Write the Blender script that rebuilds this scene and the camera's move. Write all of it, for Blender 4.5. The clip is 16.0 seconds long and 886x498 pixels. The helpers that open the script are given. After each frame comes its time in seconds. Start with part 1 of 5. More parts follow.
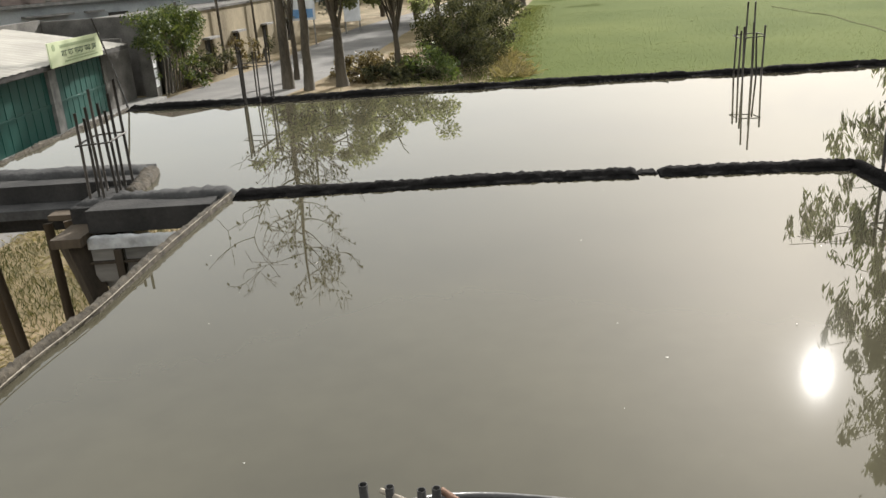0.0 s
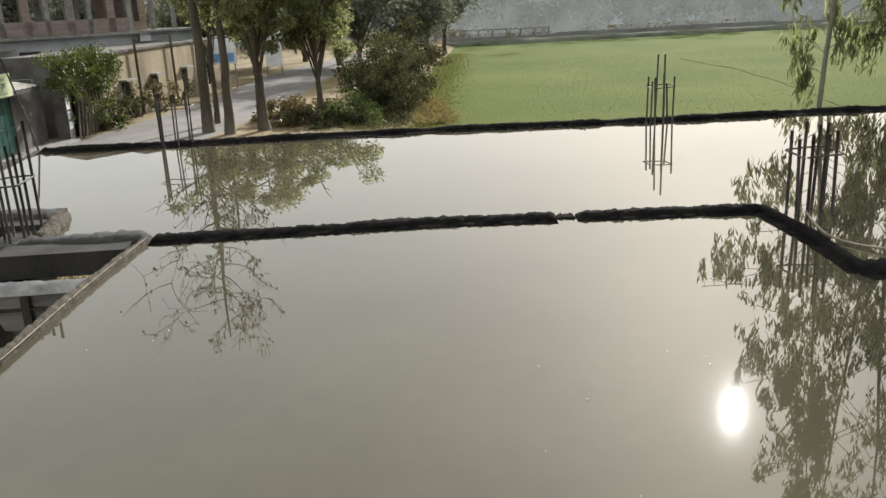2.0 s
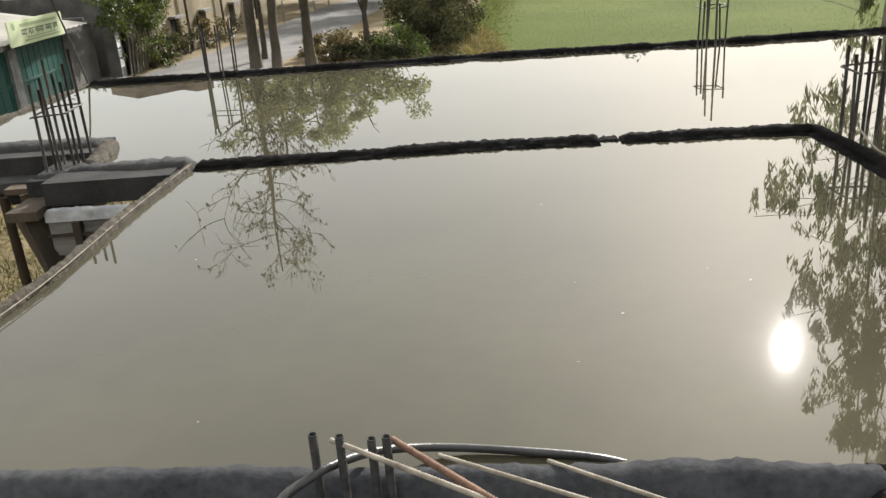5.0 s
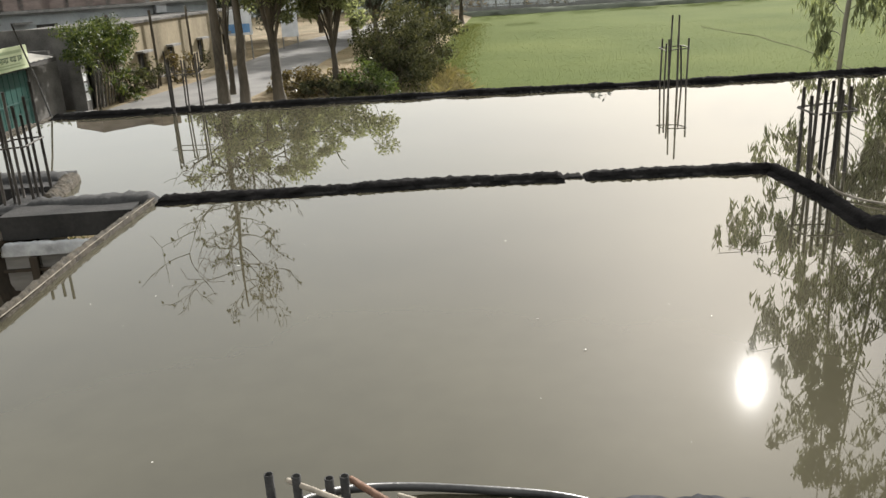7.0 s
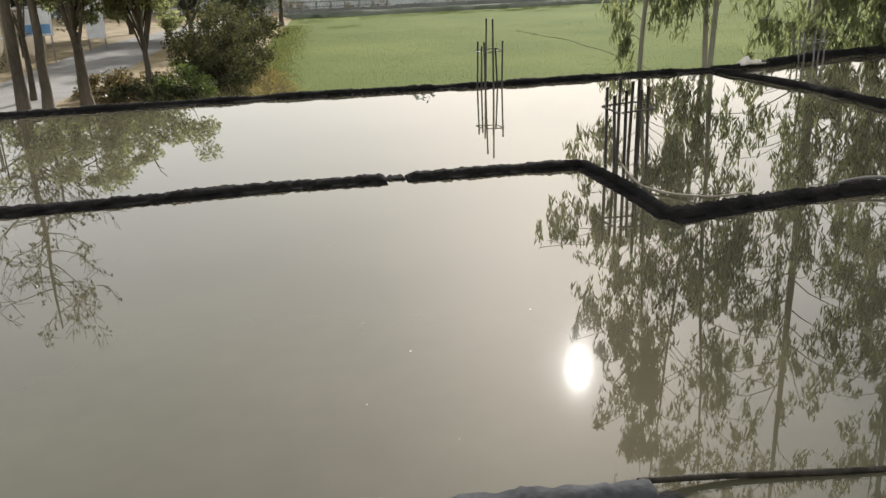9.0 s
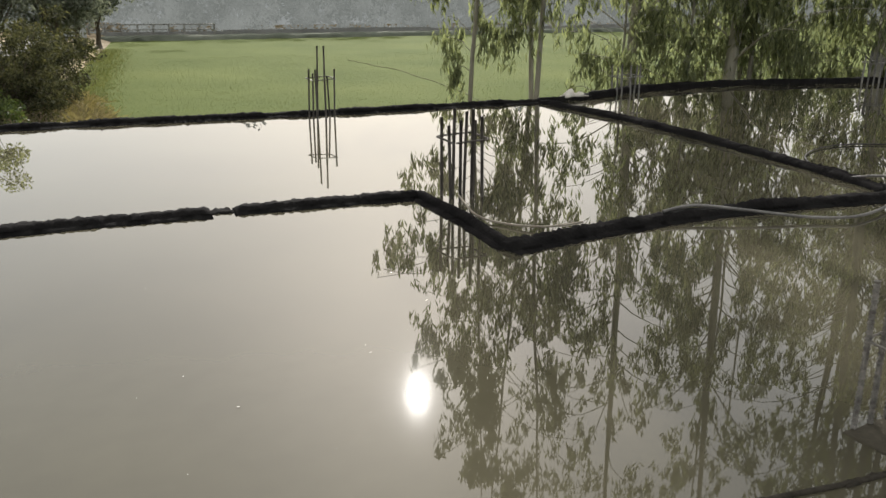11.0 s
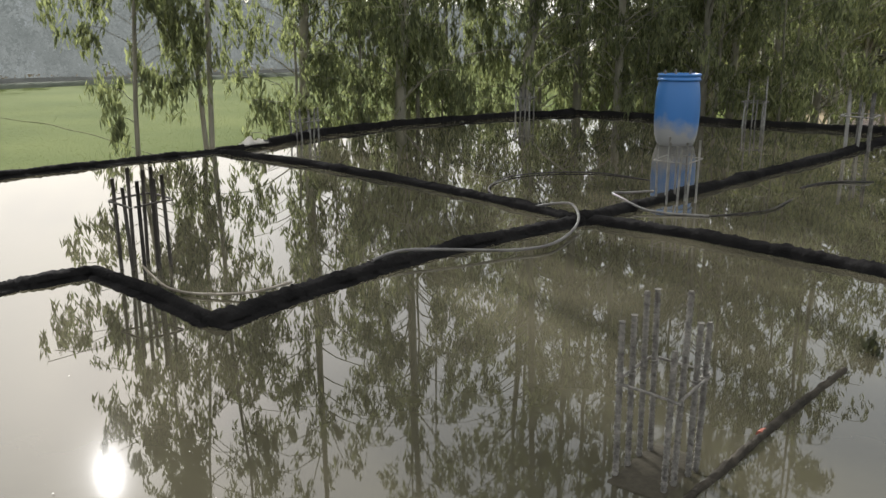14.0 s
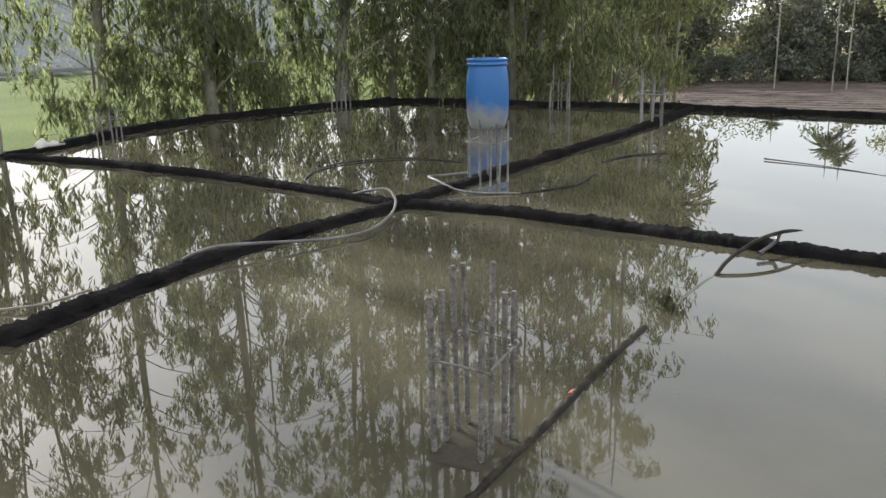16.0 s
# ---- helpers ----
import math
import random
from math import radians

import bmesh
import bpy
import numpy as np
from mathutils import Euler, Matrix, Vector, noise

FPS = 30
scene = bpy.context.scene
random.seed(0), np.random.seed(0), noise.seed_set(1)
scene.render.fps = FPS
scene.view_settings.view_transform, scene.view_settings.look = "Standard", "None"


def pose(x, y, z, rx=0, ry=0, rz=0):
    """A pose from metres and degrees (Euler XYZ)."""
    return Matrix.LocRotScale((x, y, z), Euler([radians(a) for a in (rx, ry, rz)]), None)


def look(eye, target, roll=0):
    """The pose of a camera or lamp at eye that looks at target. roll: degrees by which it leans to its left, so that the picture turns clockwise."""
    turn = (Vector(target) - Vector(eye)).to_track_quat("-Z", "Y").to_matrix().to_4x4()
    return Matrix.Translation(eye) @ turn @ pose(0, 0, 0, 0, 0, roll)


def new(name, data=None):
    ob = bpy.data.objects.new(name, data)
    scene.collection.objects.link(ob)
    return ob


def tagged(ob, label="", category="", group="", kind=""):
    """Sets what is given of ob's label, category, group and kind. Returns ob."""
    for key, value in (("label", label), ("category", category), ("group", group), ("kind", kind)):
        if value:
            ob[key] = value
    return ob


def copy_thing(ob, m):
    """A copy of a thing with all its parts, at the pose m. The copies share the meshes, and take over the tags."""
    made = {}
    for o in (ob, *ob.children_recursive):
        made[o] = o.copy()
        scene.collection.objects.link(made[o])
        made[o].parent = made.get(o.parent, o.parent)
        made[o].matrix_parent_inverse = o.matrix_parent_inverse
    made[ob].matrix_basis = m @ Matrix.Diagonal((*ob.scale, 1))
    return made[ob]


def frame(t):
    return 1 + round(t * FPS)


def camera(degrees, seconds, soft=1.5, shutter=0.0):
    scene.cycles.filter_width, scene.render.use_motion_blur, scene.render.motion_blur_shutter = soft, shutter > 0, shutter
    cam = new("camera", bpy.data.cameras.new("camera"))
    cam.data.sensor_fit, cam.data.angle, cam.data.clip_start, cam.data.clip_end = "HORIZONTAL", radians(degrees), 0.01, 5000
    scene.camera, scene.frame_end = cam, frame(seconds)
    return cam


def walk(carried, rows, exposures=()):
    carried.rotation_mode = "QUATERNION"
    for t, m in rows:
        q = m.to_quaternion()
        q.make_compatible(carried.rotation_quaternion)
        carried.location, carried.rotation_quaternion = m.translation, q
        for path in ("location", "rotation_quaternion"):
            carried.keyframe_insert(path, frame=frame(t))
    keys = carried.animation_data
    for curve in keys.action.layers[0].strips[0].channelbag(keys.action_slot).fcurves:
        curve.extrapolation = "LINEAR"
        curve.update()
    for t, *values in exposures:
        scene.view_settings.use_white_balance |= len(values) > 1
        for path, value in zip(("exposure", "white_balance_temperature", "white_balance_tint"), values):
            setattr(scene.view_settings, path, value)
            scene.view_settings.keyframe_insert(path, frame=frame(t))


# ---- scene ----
cam = camera(56.96, 16.0)
PATH = [
    (0.0, pose(0.001, -0.001, 1.451, 70.36, 3.72, 0.01)),
    (0.5, pose(0.009, 0.012, 1.446, 70.49, 3.41, -2.06)),
    (1.0, pose(0.012, 0.022, 1.441, 70.42, 3.00, -4.54)),
    (1.5, pose(0.014, 0.019, 1.445, 70.66, 2.82, -5.50)),
    (2.0, pose(0.009, -0.001, 1.452, 73.18, 2.39, -5.19)),
    (2.5, pose(0.014, -0.023, 1.456, 75.27, 2.75, -3.64)),
    (3.0, pose(0.025, -0.026, 1.456, 76.32, 3.11, -2.13)),
    (3.5, pose(0.028, -0.002, 1.439, 75.35, 3.22, -1.89)),
    (4.0, pose(0.020, 0.007, 1.391, 70.22, 3.43, -1.97)),
    (4.2, pose(0.032, 0.001, 1.368, 68.31, 3.78, -2.04)),
    (6.5, pose(0.074, -0.035, 1.368, 71.06, 3.56, -1.93)),
    (7.0, pose(0.081, -0.017, 1.364, 71.30, 2.86, -4.03)),
    (7.5, pose(0.096, -0.001, 1.353, 71.14, 2.16, -7.67)),
    (8.0, pose(0.116, 0.004, 1.355, 71.03, 2.07, -10.46)),
    (8.5, pose(0.122, -0.001, 1.364, 70.94, 2.13, -12.89)),
    (9.0, pose(0.135, 0.017, 1.354, 71.01, 1.71, -15.98)),
    (11.5, pose(0.263, 0.277, 1.325, 73.59, -0.35, -31.30)),
    (12.0, pose(0.329, 0.337, 1.330, 74.42, 0.21, -36.31)),
    (12.5, pose(0.374, 0.401, 1.333, 75.56, 0.50, -41.49)),
    (13.0, pose(0.396, 0.494, 1.321, 75.96, 0.28, -45.76)),
    (13.5, pose(0.378, 0.572, 1.314, 75.94, 0.05, -47.86)),
    (14.0, pose(0.377, 0.625, 1.307, 75.92, 0.08, -49.96)),
    (14.5, pose(0.423, 0.644, 1.304, 75.84, 0.07, -54.10)),
    (15.0, pose(0.461, 0.641, 1.300, 75.82, 0.30, -57.95)),
    (15.5, pose(0.477, 0.626, 1.292, 75.49, 1.04, -60.14)),
    (16.0, pose(0.465, 0.580, 1.263, 75.22, 1.20, -62.40)),
]
walk(cam, PATH, [(0.0, 0.75, 6500, 10), (1.5, 0.74, 6500, 10), (2.5, 0.50, 6500, 10), (3.0, 0.42, 6500, 10), (3.5, 0.48, 6500, 10), (4.2, 0.77, 6500, 10), (7.0, 0.74, 6500, 10),
                 (9.0, 0.68, 6500, 11), (12.0, 0.54, 6500, 11), (13.0, 0.60, 6400, 11), (14.5, 0.78, 6200, 11), (16.0, 1.02, 6050, 12)])

# ---------------------------------------------------------------- world, sun, exposure
SUN = Vector((0.384, 0.802, 0.458)).normalized()
world = bpy.data.worlds.new("hazy_sky")
scene.world = world
world.use_nodes = True
wn = world.node_tree.nodes
sky = wn.new("ShaderNodeTexSky")
sky.sky_type = "NISHITA"
sky.sun_disc = False
sky.sun_elevation = math.asin(SUN.z)
sky.sun_rotation = math.atan2(SUN.x, SUN.y)
sky.air_density, sky.dust_density, sky.ozone_density = 1.0, 2.2, 1.0
wn["Background"].inputs["Strength"].default_value = 0.135
haze = wn.new("ShaderNodeMixRGB")
haze.inputs["Fac"].default_value, haze.inputs["Color2"].default_value = 0.85, (5.5, 5.5, 5.2, 1)
world.node_tree.links.new(sky.outputs["Color"], haze.inputs["Color1"])
# the bright veil that lit haze makes round the sun, widest part first
toward = wn.new("ShaderNodeTexCoord")
facing = wn.new("ShaderNodeVectorMath")
facing.operation = "DOT_PRODUCT"
facing.inputs[1].default_value = SUN
world.node_tree.links.new(toward.outputs["Generated"], facing.inputs[0])
veil = haze.outputs["Color"]
for power, gain in ((14.0, 0.9), (50.0, 4.6), (1500.0, 8.0)):
    lobe = wn.new("ShaderNodeMath")
    lobe.operation, lobe.use_clamp = "POWER", True
    positive = wn.new("ShaderNodeMath")
    positive.operation = "MAXIMUM"
    world.node_tree.links.new(facing.outputs["Value"], positive.inputs[0])
    positive.inputs[1].default_value = 0.0
    world.node_tree.links.new(positive.outputs[0], lobe.inputs[0])
    lobe.inputs[1].default_value = power
    tint = wn.new("ShaderNodeMixRGB")
    tint.blend_type = "ADD"
    tint.inputs["Color2"].default_value = (gain, gain * 0.975, gain * 0.93, 1)
    world.node_tree.links.new(lobe.outputs[0], tint.inputs["Fac"])
    world.node_tree.links.new(veil, tint.inputs["Color1"])
    veil = tint.outputs["Color"]
world.node_tree.links.new(veil, wn["Background"].inputs["Color"])
sun = new("sun", bpy.data.lights.new("sun", "SUN"))
sun.data.energy, sun.data.angle, sun.data.color = 5.0, radians(1.15), (1.0, 0.965, 0.91)
sun.matrix_world = look(SUN * 60, (0, 0, 0))


# ---------------------------------------------------------------- materials
def node_material(name):
    m = bpy.data.materials.new(name)
    m.use_nodes = True
    return m, m.node_tree.nodes, m.node_tree.links, m.node_tree.nodes["Principled BSDF"]


def varied(name, dark, light, scale=4.0, rough=0.85, bump=0.3, fine=40.0, metal=0.0, by_object=False, stretch=(1, 1, 1),
           island=False, detail=6.0, distance=0.02, gloss=0.3):
    """A surface that varies at two scales between two colours, with fine relief."""
    m, n, l, p = node_material(name)
    tc = n.new("ShaderNodeTexCoord")
    mp = n.new("ShaderNodeMapping")
    mp.inputs["Scale"].default_value = stretch
    l.new(tc.outputs["Object"], mp.inputs["Vector"])
    big, small = n.new("ShaderNodeTexNoise"), n.new("ShaderNodeTexNoise")
    big.inputs["Scale"].default_value, small.inputs["Scale"].default_value = scale, fine
    big.inputs["Detail"].default_value, small.inputs["Detail"].default_value = detail, 4.0
    for x in (big, small):
        l.new(mp.outputs["Vector"], x.inputs["Vector"])
    add = n.new("ShaderNodeMath")
    add.operation = "MULTIPLY_ADD"
    l.new(small.outputs["Fac"], add.inputs[0])
    add.inputs[1].default_value = 0.45
    l.new(big.outputs["Fac"], add.inputs[2])
    value = add.outputs[0]
    if by_object or island:
        info = n.new("ShaderNodeNewGeometry" if island else "ShaderNodeObjectInfo")
        more = n.new("ShaderNodeMath")
        more.operation = "MULTIPLY_ADD"
        l.new(info.outputs["Random Per Island" if island else "Random"], more.inputs[0])
        more.inputs[1].default_value = 0.45
        sub = n.new("ShaderNodeMath")
        sub.operation = "SUBTRACT"
        l.new(value, sub.inputs[0])
        sub.inputs[1].default_value = 0.22
        l.new(sub.outputs[0], more.inputs[2])
        value = more.outputs[0]
    ramp = n.new("ShaderNodeValToRGB")
    ramp.color_ramp.elements[0].position, ramp.color_ramp.elements[1].position = 0.42, 1.0
    ramp.color_ramp.elements[0].color, ramp.color_ramp.elements[1].color = (*dark, 1), (*light, 1)
    l.new(value, ramp.inputs["Fac"])
    l.new(ramp.outputs["Color"], p.inputs["Base Color"])
    p.inputs["Roughness"].default_value, p.inputs["Metallic"].default_value = rough, metal
    p.inputs["Specular IOR Level"].default_value = gloss
    if bump:
        b = n.new("ShaderNodeBump")
        b.inputs["Strength"].default_value, b.inputs["Distance"].default_value = bump, distance
        l.new(value, b.inputs["Height"])
        l.new(b.outputs["Normal"], p.inputs["Normal"])
    return m


def leafy(name, dark, light, through_light=0.45, rough=0.5, gloss=0.25, tint=(1.45, 1.38, 0.68)):
    """Leaves: each one its own green, part of the light passing through."""
    m, n, l, p = node_material(name)
    g = n.new("ShaderNodeNewGeometry")
    ramp = n.new("ShaderNodeValToRGB")
    ramp.color_ramp.elements[0].color, ramp.color_ramp.elements[1].color = (*dark, 1), (*light, 1)
    ramp.color_ramp.elements[0].position = 0.15
    l.new(g.outputs["Random Per Island"], ramp.inputs["Fac"])
    l.new(ramp.outputs["Color"], p.inputs["Base Color"])
    p.inputs["Roughness"].default_value, p.inputs["Specular IOR Level"].default_value = rough, gloss
    t = n.new("ShaderNodeBsdfTranslucent")
    gain = n.new("ShaderNodeMixRGB")
    gain.blend_type, gain.inputs["Fac"].default_value = "MULTIPLY", 1.0
    gain.inputs["Color2"].default_value = (*tint, 1)
    l.new(ramp.outputs["Color"], gain.inputs["Color1"])
    l.new(gain.outputs["Color"], t.inputs["Color"])
    mix = n.new("ShaderNodeMixShader")
    mix.inputs["Fac"].default_value = through_light
    l.new(p.outputs[0], mix.inputs[1])
    l.new(t.outputs[0], mix.inputs[2])
    l.new(mix.outputs[0], n["Material Output"].inputs["Surface"])
    return m


def water_material():
    m, n, l, p = node_material("muddy_water")
    tc = n.new("ShaderNodeTexCoord")
    a, b = n.new("ShaderNodeTexNoise"), n.new("ShaderNodeTexNoise")
    a.inputs["Scale"].default_value, a.inputs["Detail"].default_value = 0.55, 5
    b.inputs["Scale"].default_value, b.inputs["Detail"].default_value = 7.0, 4
    for x in (a, b):
        l.new(tc.outputs["Object"], x.inputs["Vector"])
    add = n.new("ShaderNodeMath")
    add.operation = "MULTIPLY_ADD"
    l.new(b.outputs["Fac"], add.inputs[0])
    add.inputs[1].default_value = 0.18
    l.new(a.outputs["Fac"], add.inputs[2])
    ramp = n.new("ShaderNodeValToRGB")
    e = ramp.color_ramp.elements
    e[0].position, e[1].position = 0.36, 0.82
    e[0].color, e[1].color = (0.0455, 0.0415, 0.0275, 1), (0.0765, 0.0695, 0.0465, 1)
    l.new(add.outputs[0], ramp.inputs["Fac"])
    l.new(ramp.outputs["Color"], p.inputs["Base Color"])
    p.inputs["Roughness"].default_value = 0.004
    p.inputs["IOR"].default_value = 1.5
    p.inputs["Coat Weight"].default_value, p.inputs["Coat Roughness"].default_value, p.inputs["Coat IOR"].default_value = 0.05, 0.10, 1.05
    w = n.new("ShaderNodeTexNoise")
    w.inputs["Scale"].default_value, w.inputs["Detail"].default_value = 2.2, 2
    l.new(tc.outputs["Object"], w.inputs["Vector"])
    bump = n.new("ShaderNodeBump")
    bump.inputs["Strength"].default_value, bump.inputs["Distance"].default_value = 0.009, 0.01
    l.new(w.outputs["Fac"], bump.inputs["Height"])
    l.new(bump.outputs["Normal"], p.inputs["Normal"])
    return m


def drum_material():
    """Blue plastic with a ragged coat of dried cement on the lower third."""
    m, n, l, p = node_material("blue_plastic_with_cement")
    tc = n.new("ShaderNodeTexCoord")
    sep = n.new("ShaderNodeSeparateXYZ")
    l.new(tc.outputs["Object"], sep.inputs[0])
    noise_a = n.new("ShaderNodeTexNoise")
    noise_a.inputs["Scale"].default_value, noise_a.inputs["Detail"].default_value = 5.0, 8
    l.new(tc.outputs["Object"], noise_a.inputs["Vector"])
    s1 = n.new("ShaderNodeMath")
    s1.operation = "MULTIPLY_ADD"
    l.new(noise_a.outputs["Fac"], s1.inputs[0])
    s1.inputs[1].default_value = 0.5
    l.new(sep.outputs["Z"], s1.inputs[2])
    s2 = n.new("ShaderNodeMath")
    s2.operation = "MULTIPLY_ADD"
    l.new(sep.outputs["Y"], s2.inputs[0])
    s2.inputs[1].default_value = -0.22
    l.new(s1.outputs[0], s2.inputs[2])
    ramp = n.new("ShaderNodeValToRGB")
    e = ramp.color_ramp.elements
    e[0].position, e[1].position = 0.42, 0.64
    e[0].color, e[1].color = (0.27, 0.27, 0.265, 1), (0.028, 0.135, 0.37, 1)
    l.new(s2.outputs[0], ramp.inputs["Fac"])
    l.new(ramp.outputs["Color"], p.inputs["Base Color"])
    p.inputs["Roughness"].default_value = 0.42
    return m


WATER = water_material()
# darker concrete for the open bay's beams, their shade put into the colour
BEAM = varied("shaded_concrete", (0.009, 0.009, 0.009), (0.040, 0.038, 0.036), 3.5, 0.95, 0.6)
LEDGE = varied("grey_mortar", (0.016, 0.016, 0.0165), (0.066, 0.065, 0.064), 4.0, 0.95, 0.6)
CONCRETE = varied("grey_concrete", (0.10, 0.10, 0.10), (0.30, 0.29, 0.27), 3.0, 0.9, 0.5)
WET_MORTAR = varied("wet_dark_mortar", (0.005, 0.005, 0.005), (0.017, 0.016, 0.0155), 6.0, 0.95, 0.9, 55.0, gloss=0.03)
EDGE_MORTAR = varied("rough_edge_mortar", (0.020, 0.018, 0.014), (0.088, 0.073, 0.053), 18.0, 0.9, 0.9, 60.0)
STEEL = varied("weathered_rebar", (0.022, 0.020, 0.018), (0.095, 0.085, 0.075), 8.0, 0.6, 0.3, 80.0, 0.45, by_object=True)
SPLASHED = varied("cement_splashed_rebar", (0.045, 0.042, 0.037), (0.32, 0.30, 0.27), 45.0, 0.85, 0.7, 190.0, 0.1)
CEMENTED = varied("cement_coated_rebar", (0.085, 0.082, 0.076), (0.29, 0.28, 0.262), 12.0, 0.9, 0.6, 90.0, by_object=True)
RUST = varied("rusty_steel", (0.085, 0.05, 0.034), (0.24, 0.145, 0.10), 14.0, 0.8, 0.4, 80.0, 0.2)
CONDUIT = varied("black_conduit", (0.008, 0.008, 0.009), (0.050, 0.048, 0.045), 22.0, 0.6, 0.3, 60.0, gloss=0.15)
BLACK_PIPE = varied("black_plastic_pipe", (0.010, 0.010, 0.011), (0.060, 0.059, 0.057), 8.0, 0.38, 0.2, 60.0, gloss=0.5)
MUDDY_PIPE = varied("mud_coated_pipe", (0.012, 0.011, 0.009), (0.060, 0.052, 0.041), 9.0, 0.85, 0.6, 50.0, gloss=0.08)
GREY_HOSE = varied("grey_hose", (0.05, 0.047, 0.045), (0.20, 0.19, 0.178), 6.0, 0.5, 0.1, 50.0)
PALE_ROD = varied("mud_coated_rod", (0.13, 0.11, 0.085), (0.36, 0.32, 0.26), 16.0, 0.8, 0.3, 60.0)
CLOTH = varied("grey_cement_sack", (0.30, 0.28, 0.25), (0.62, 0.58, 0.52), 6.0, 0.9, 0.5, 30.0)
PLASTIC_SHEET = varied("pale_plastic_sheet", (0.16, 0.165, 0.17), (0.50, 0.51, 0.52), 9.0, 0.4, 0.4, 20.0)
TIMBER = varied("old_timber", (0.018, 0.014, 0.010), (0.085, 0.065, 0.045), 3.0, 0.85, 0.5, 30.0, by_object=True, stretch=(1, 1, 0.15))
BOARD = varied("formwork_board", (0.07, 0.067, 0.062), (0.20, 0.19, 0.175), 4.0, 0.85, 0.4, 30.0, by_object=True, stretch=(0.2, 1, 1))
BLUE_DRUM = drum_material()
BARK = varied("smooth_pale_bark", (0.10, 0.096, 0.074), (0.29, 0.278, 0.222), 1.6, 0.85, 0.4, 14.0, stretch=(1, 1, 0.35), by_object=True)
DARK_BARK = varied("dark_bark", (0.035, 0.03, 0.022), (0.12, 0.10, 0.075), 2.0, 0.9, 0.7, 16.0, stretch=(1, 1, 0.3))
GUM_LEAF = leafy("gum_leaf", (0.076, 0.087, 0.058), (0.222, 0.238, 0.145), 0.64, 0.6, 0.15, (1.22, 1.26, 0.82))
BROAD_LEAF = leafy("broad_leaf", (0.115, 0.126, 0.078), (0.30, 0.31, 0.182), 0.64, tint=(1.20, 1.24, 0.80))
DRY_LEAF = leafy("dry_leaf", (0.075, 0.060, 0.035), (0.19, 0.15, 0.085), 0.3)
SHRUB_LEAF = leafy("shrub_leaf", (0.030, 0.035, 0.024), (0.098, 0.098, 0.066), 0.34, 0.8, 0.08)
BRIGHT_LEAF = leafy("bright_leaf", (0.045, 0.072, 0.026), (0.13, 0.165, 0.06), 0.4)
CREEPER_LEAF = leafy("creeper_leaf", (0.024, 0.042, 0.014), (0.105, 0.125, 0.042), 0.35)
PALM_LEAF = leafy("palm_leaf", (0.025, 0.045, 0.015), (0.09, 0.12, 0.04), 0.35)
# next two: far foliage paled and greyed, distance haze put into the leaf colour
HAZED_LEAF = leafy("hazed_far_leaf", (0.10, 0.113, 0.095), (0.21, 0.225, 0.185), 0.40, 0.9, 0.0, (1.15, 1.15, 0.9))
HAZED_SCRUB = leafy("hazed_scrub_leaf", (0.11, 0.12, 0.115), (0.235, 0.245, 0.215), 0.4, 0.9, 0.0)
GRASS = leafy("grass_blade", (0.040, 0.048, 0.020), (0.145, 0.125, 0.070), 0.25, 0.8, 0.1)
VERGE = leafy("verge_blade", (0.070, 0.092, 0.034), (0.170, 0.172, 0.085), 0.3, 0.9, 0.0)
STRAW = leafy("straw", (0.12, 0.105, 0.06), (0.26, 0.225, 0.14), 0.3, 0.7)
RICE = leafy("rice_blade", (0.055, 0.082, 0.026), (0.135, 0.155, 0.060), 0.3, 0.9, 0.0)
BANK_GRASS = varied("dark_bank_grass", (0.05, 0.065, 0.020), (0.105, 0.108, 0.045), 1.2, 0.95, 0.6, 9.0, gloss=0.05)
GROUND = varied("dry_grassy_earth", (0.085, 0.075, 0.03), (0.29, 0.215, 0.13), 0.5, 0.95, 0.8, 9.0, distance=0.08)
FIELD = varied("young_rice", (0.062, 0.084, 0.020), (0.110, 0.131, 0.039), 0.09, 0.95, 0.6, 7.0, detail=9.0, distance=0.2, gloss=0.03)
PLOUGHED = varied("red_brown_tilled_soil", (0.034, 0.026, 0.021), (0.115, 0.088, 0.070), 0.6, 0.95, 1.0, 5.0, distance=0.2)
ASPHALT = varied("worn_asphalt", (0.10, 0.098, 0.094), (0.205, 0.195, 0.182), 0.7, 0.9, 0.3, 30.0)
SHUTTER = varied("green_painted_steel", (0.007, 0.048, 0.039), (0.015, 0.075, 0.061), 1.5, 0.45, 0.1, 30.0)
TIN = varied("dull_tin_sheet", (0.26, 0.245, 0.215), (0.43, 0.405, 0.355), 0.9, 0.6, 0.1, 25.0, 0.1)
DARK_PLASTER = varied("stained_dark_plaster", (0.045, 0.043, 0.04), (0.17, 0.16, 0.145), 1.2, 0.95, 0.4, 18.0)
YELLOW_WALL = varied("stained_yellow_plaster", (0.13, 0.105, 0.066), (0.36, 0.30, 0.20), 0.8, 0.95, 0.4, 12.0, stretch=(1, 1, 0.4))
PALE_PLASTER = varied("pale_blue_grey_plaster", (0.25, 0.27, 0.28), (0.46, 0.48, 0.49), 0.9, 0.95, 0.2, 15.0)
BRICK = varied("raw_brickwork", (0.14, 0.110, 0.098), (0.28, 0.225, 0.205), 1.4, 0.95, 0.5, 16.0, stretch=(1, 1, 3))
# lighter copy of the brickwork: sun on the tower's side put into the colour
SUNLIT_BRICK = varied("sunlit_brickwork", (0.17, 0.125, 0.098), (0.32, 0.245, 0.20), 1.4, 0.95, 0.5, 16.0, stretch=(1, 1, 3))
DARK_PAINT = varied("dark_shadowed_wood", (0.015, 0.015, 0.013), (0.06, 0.055, 0.05), 3.0, 0.8, 0.2)
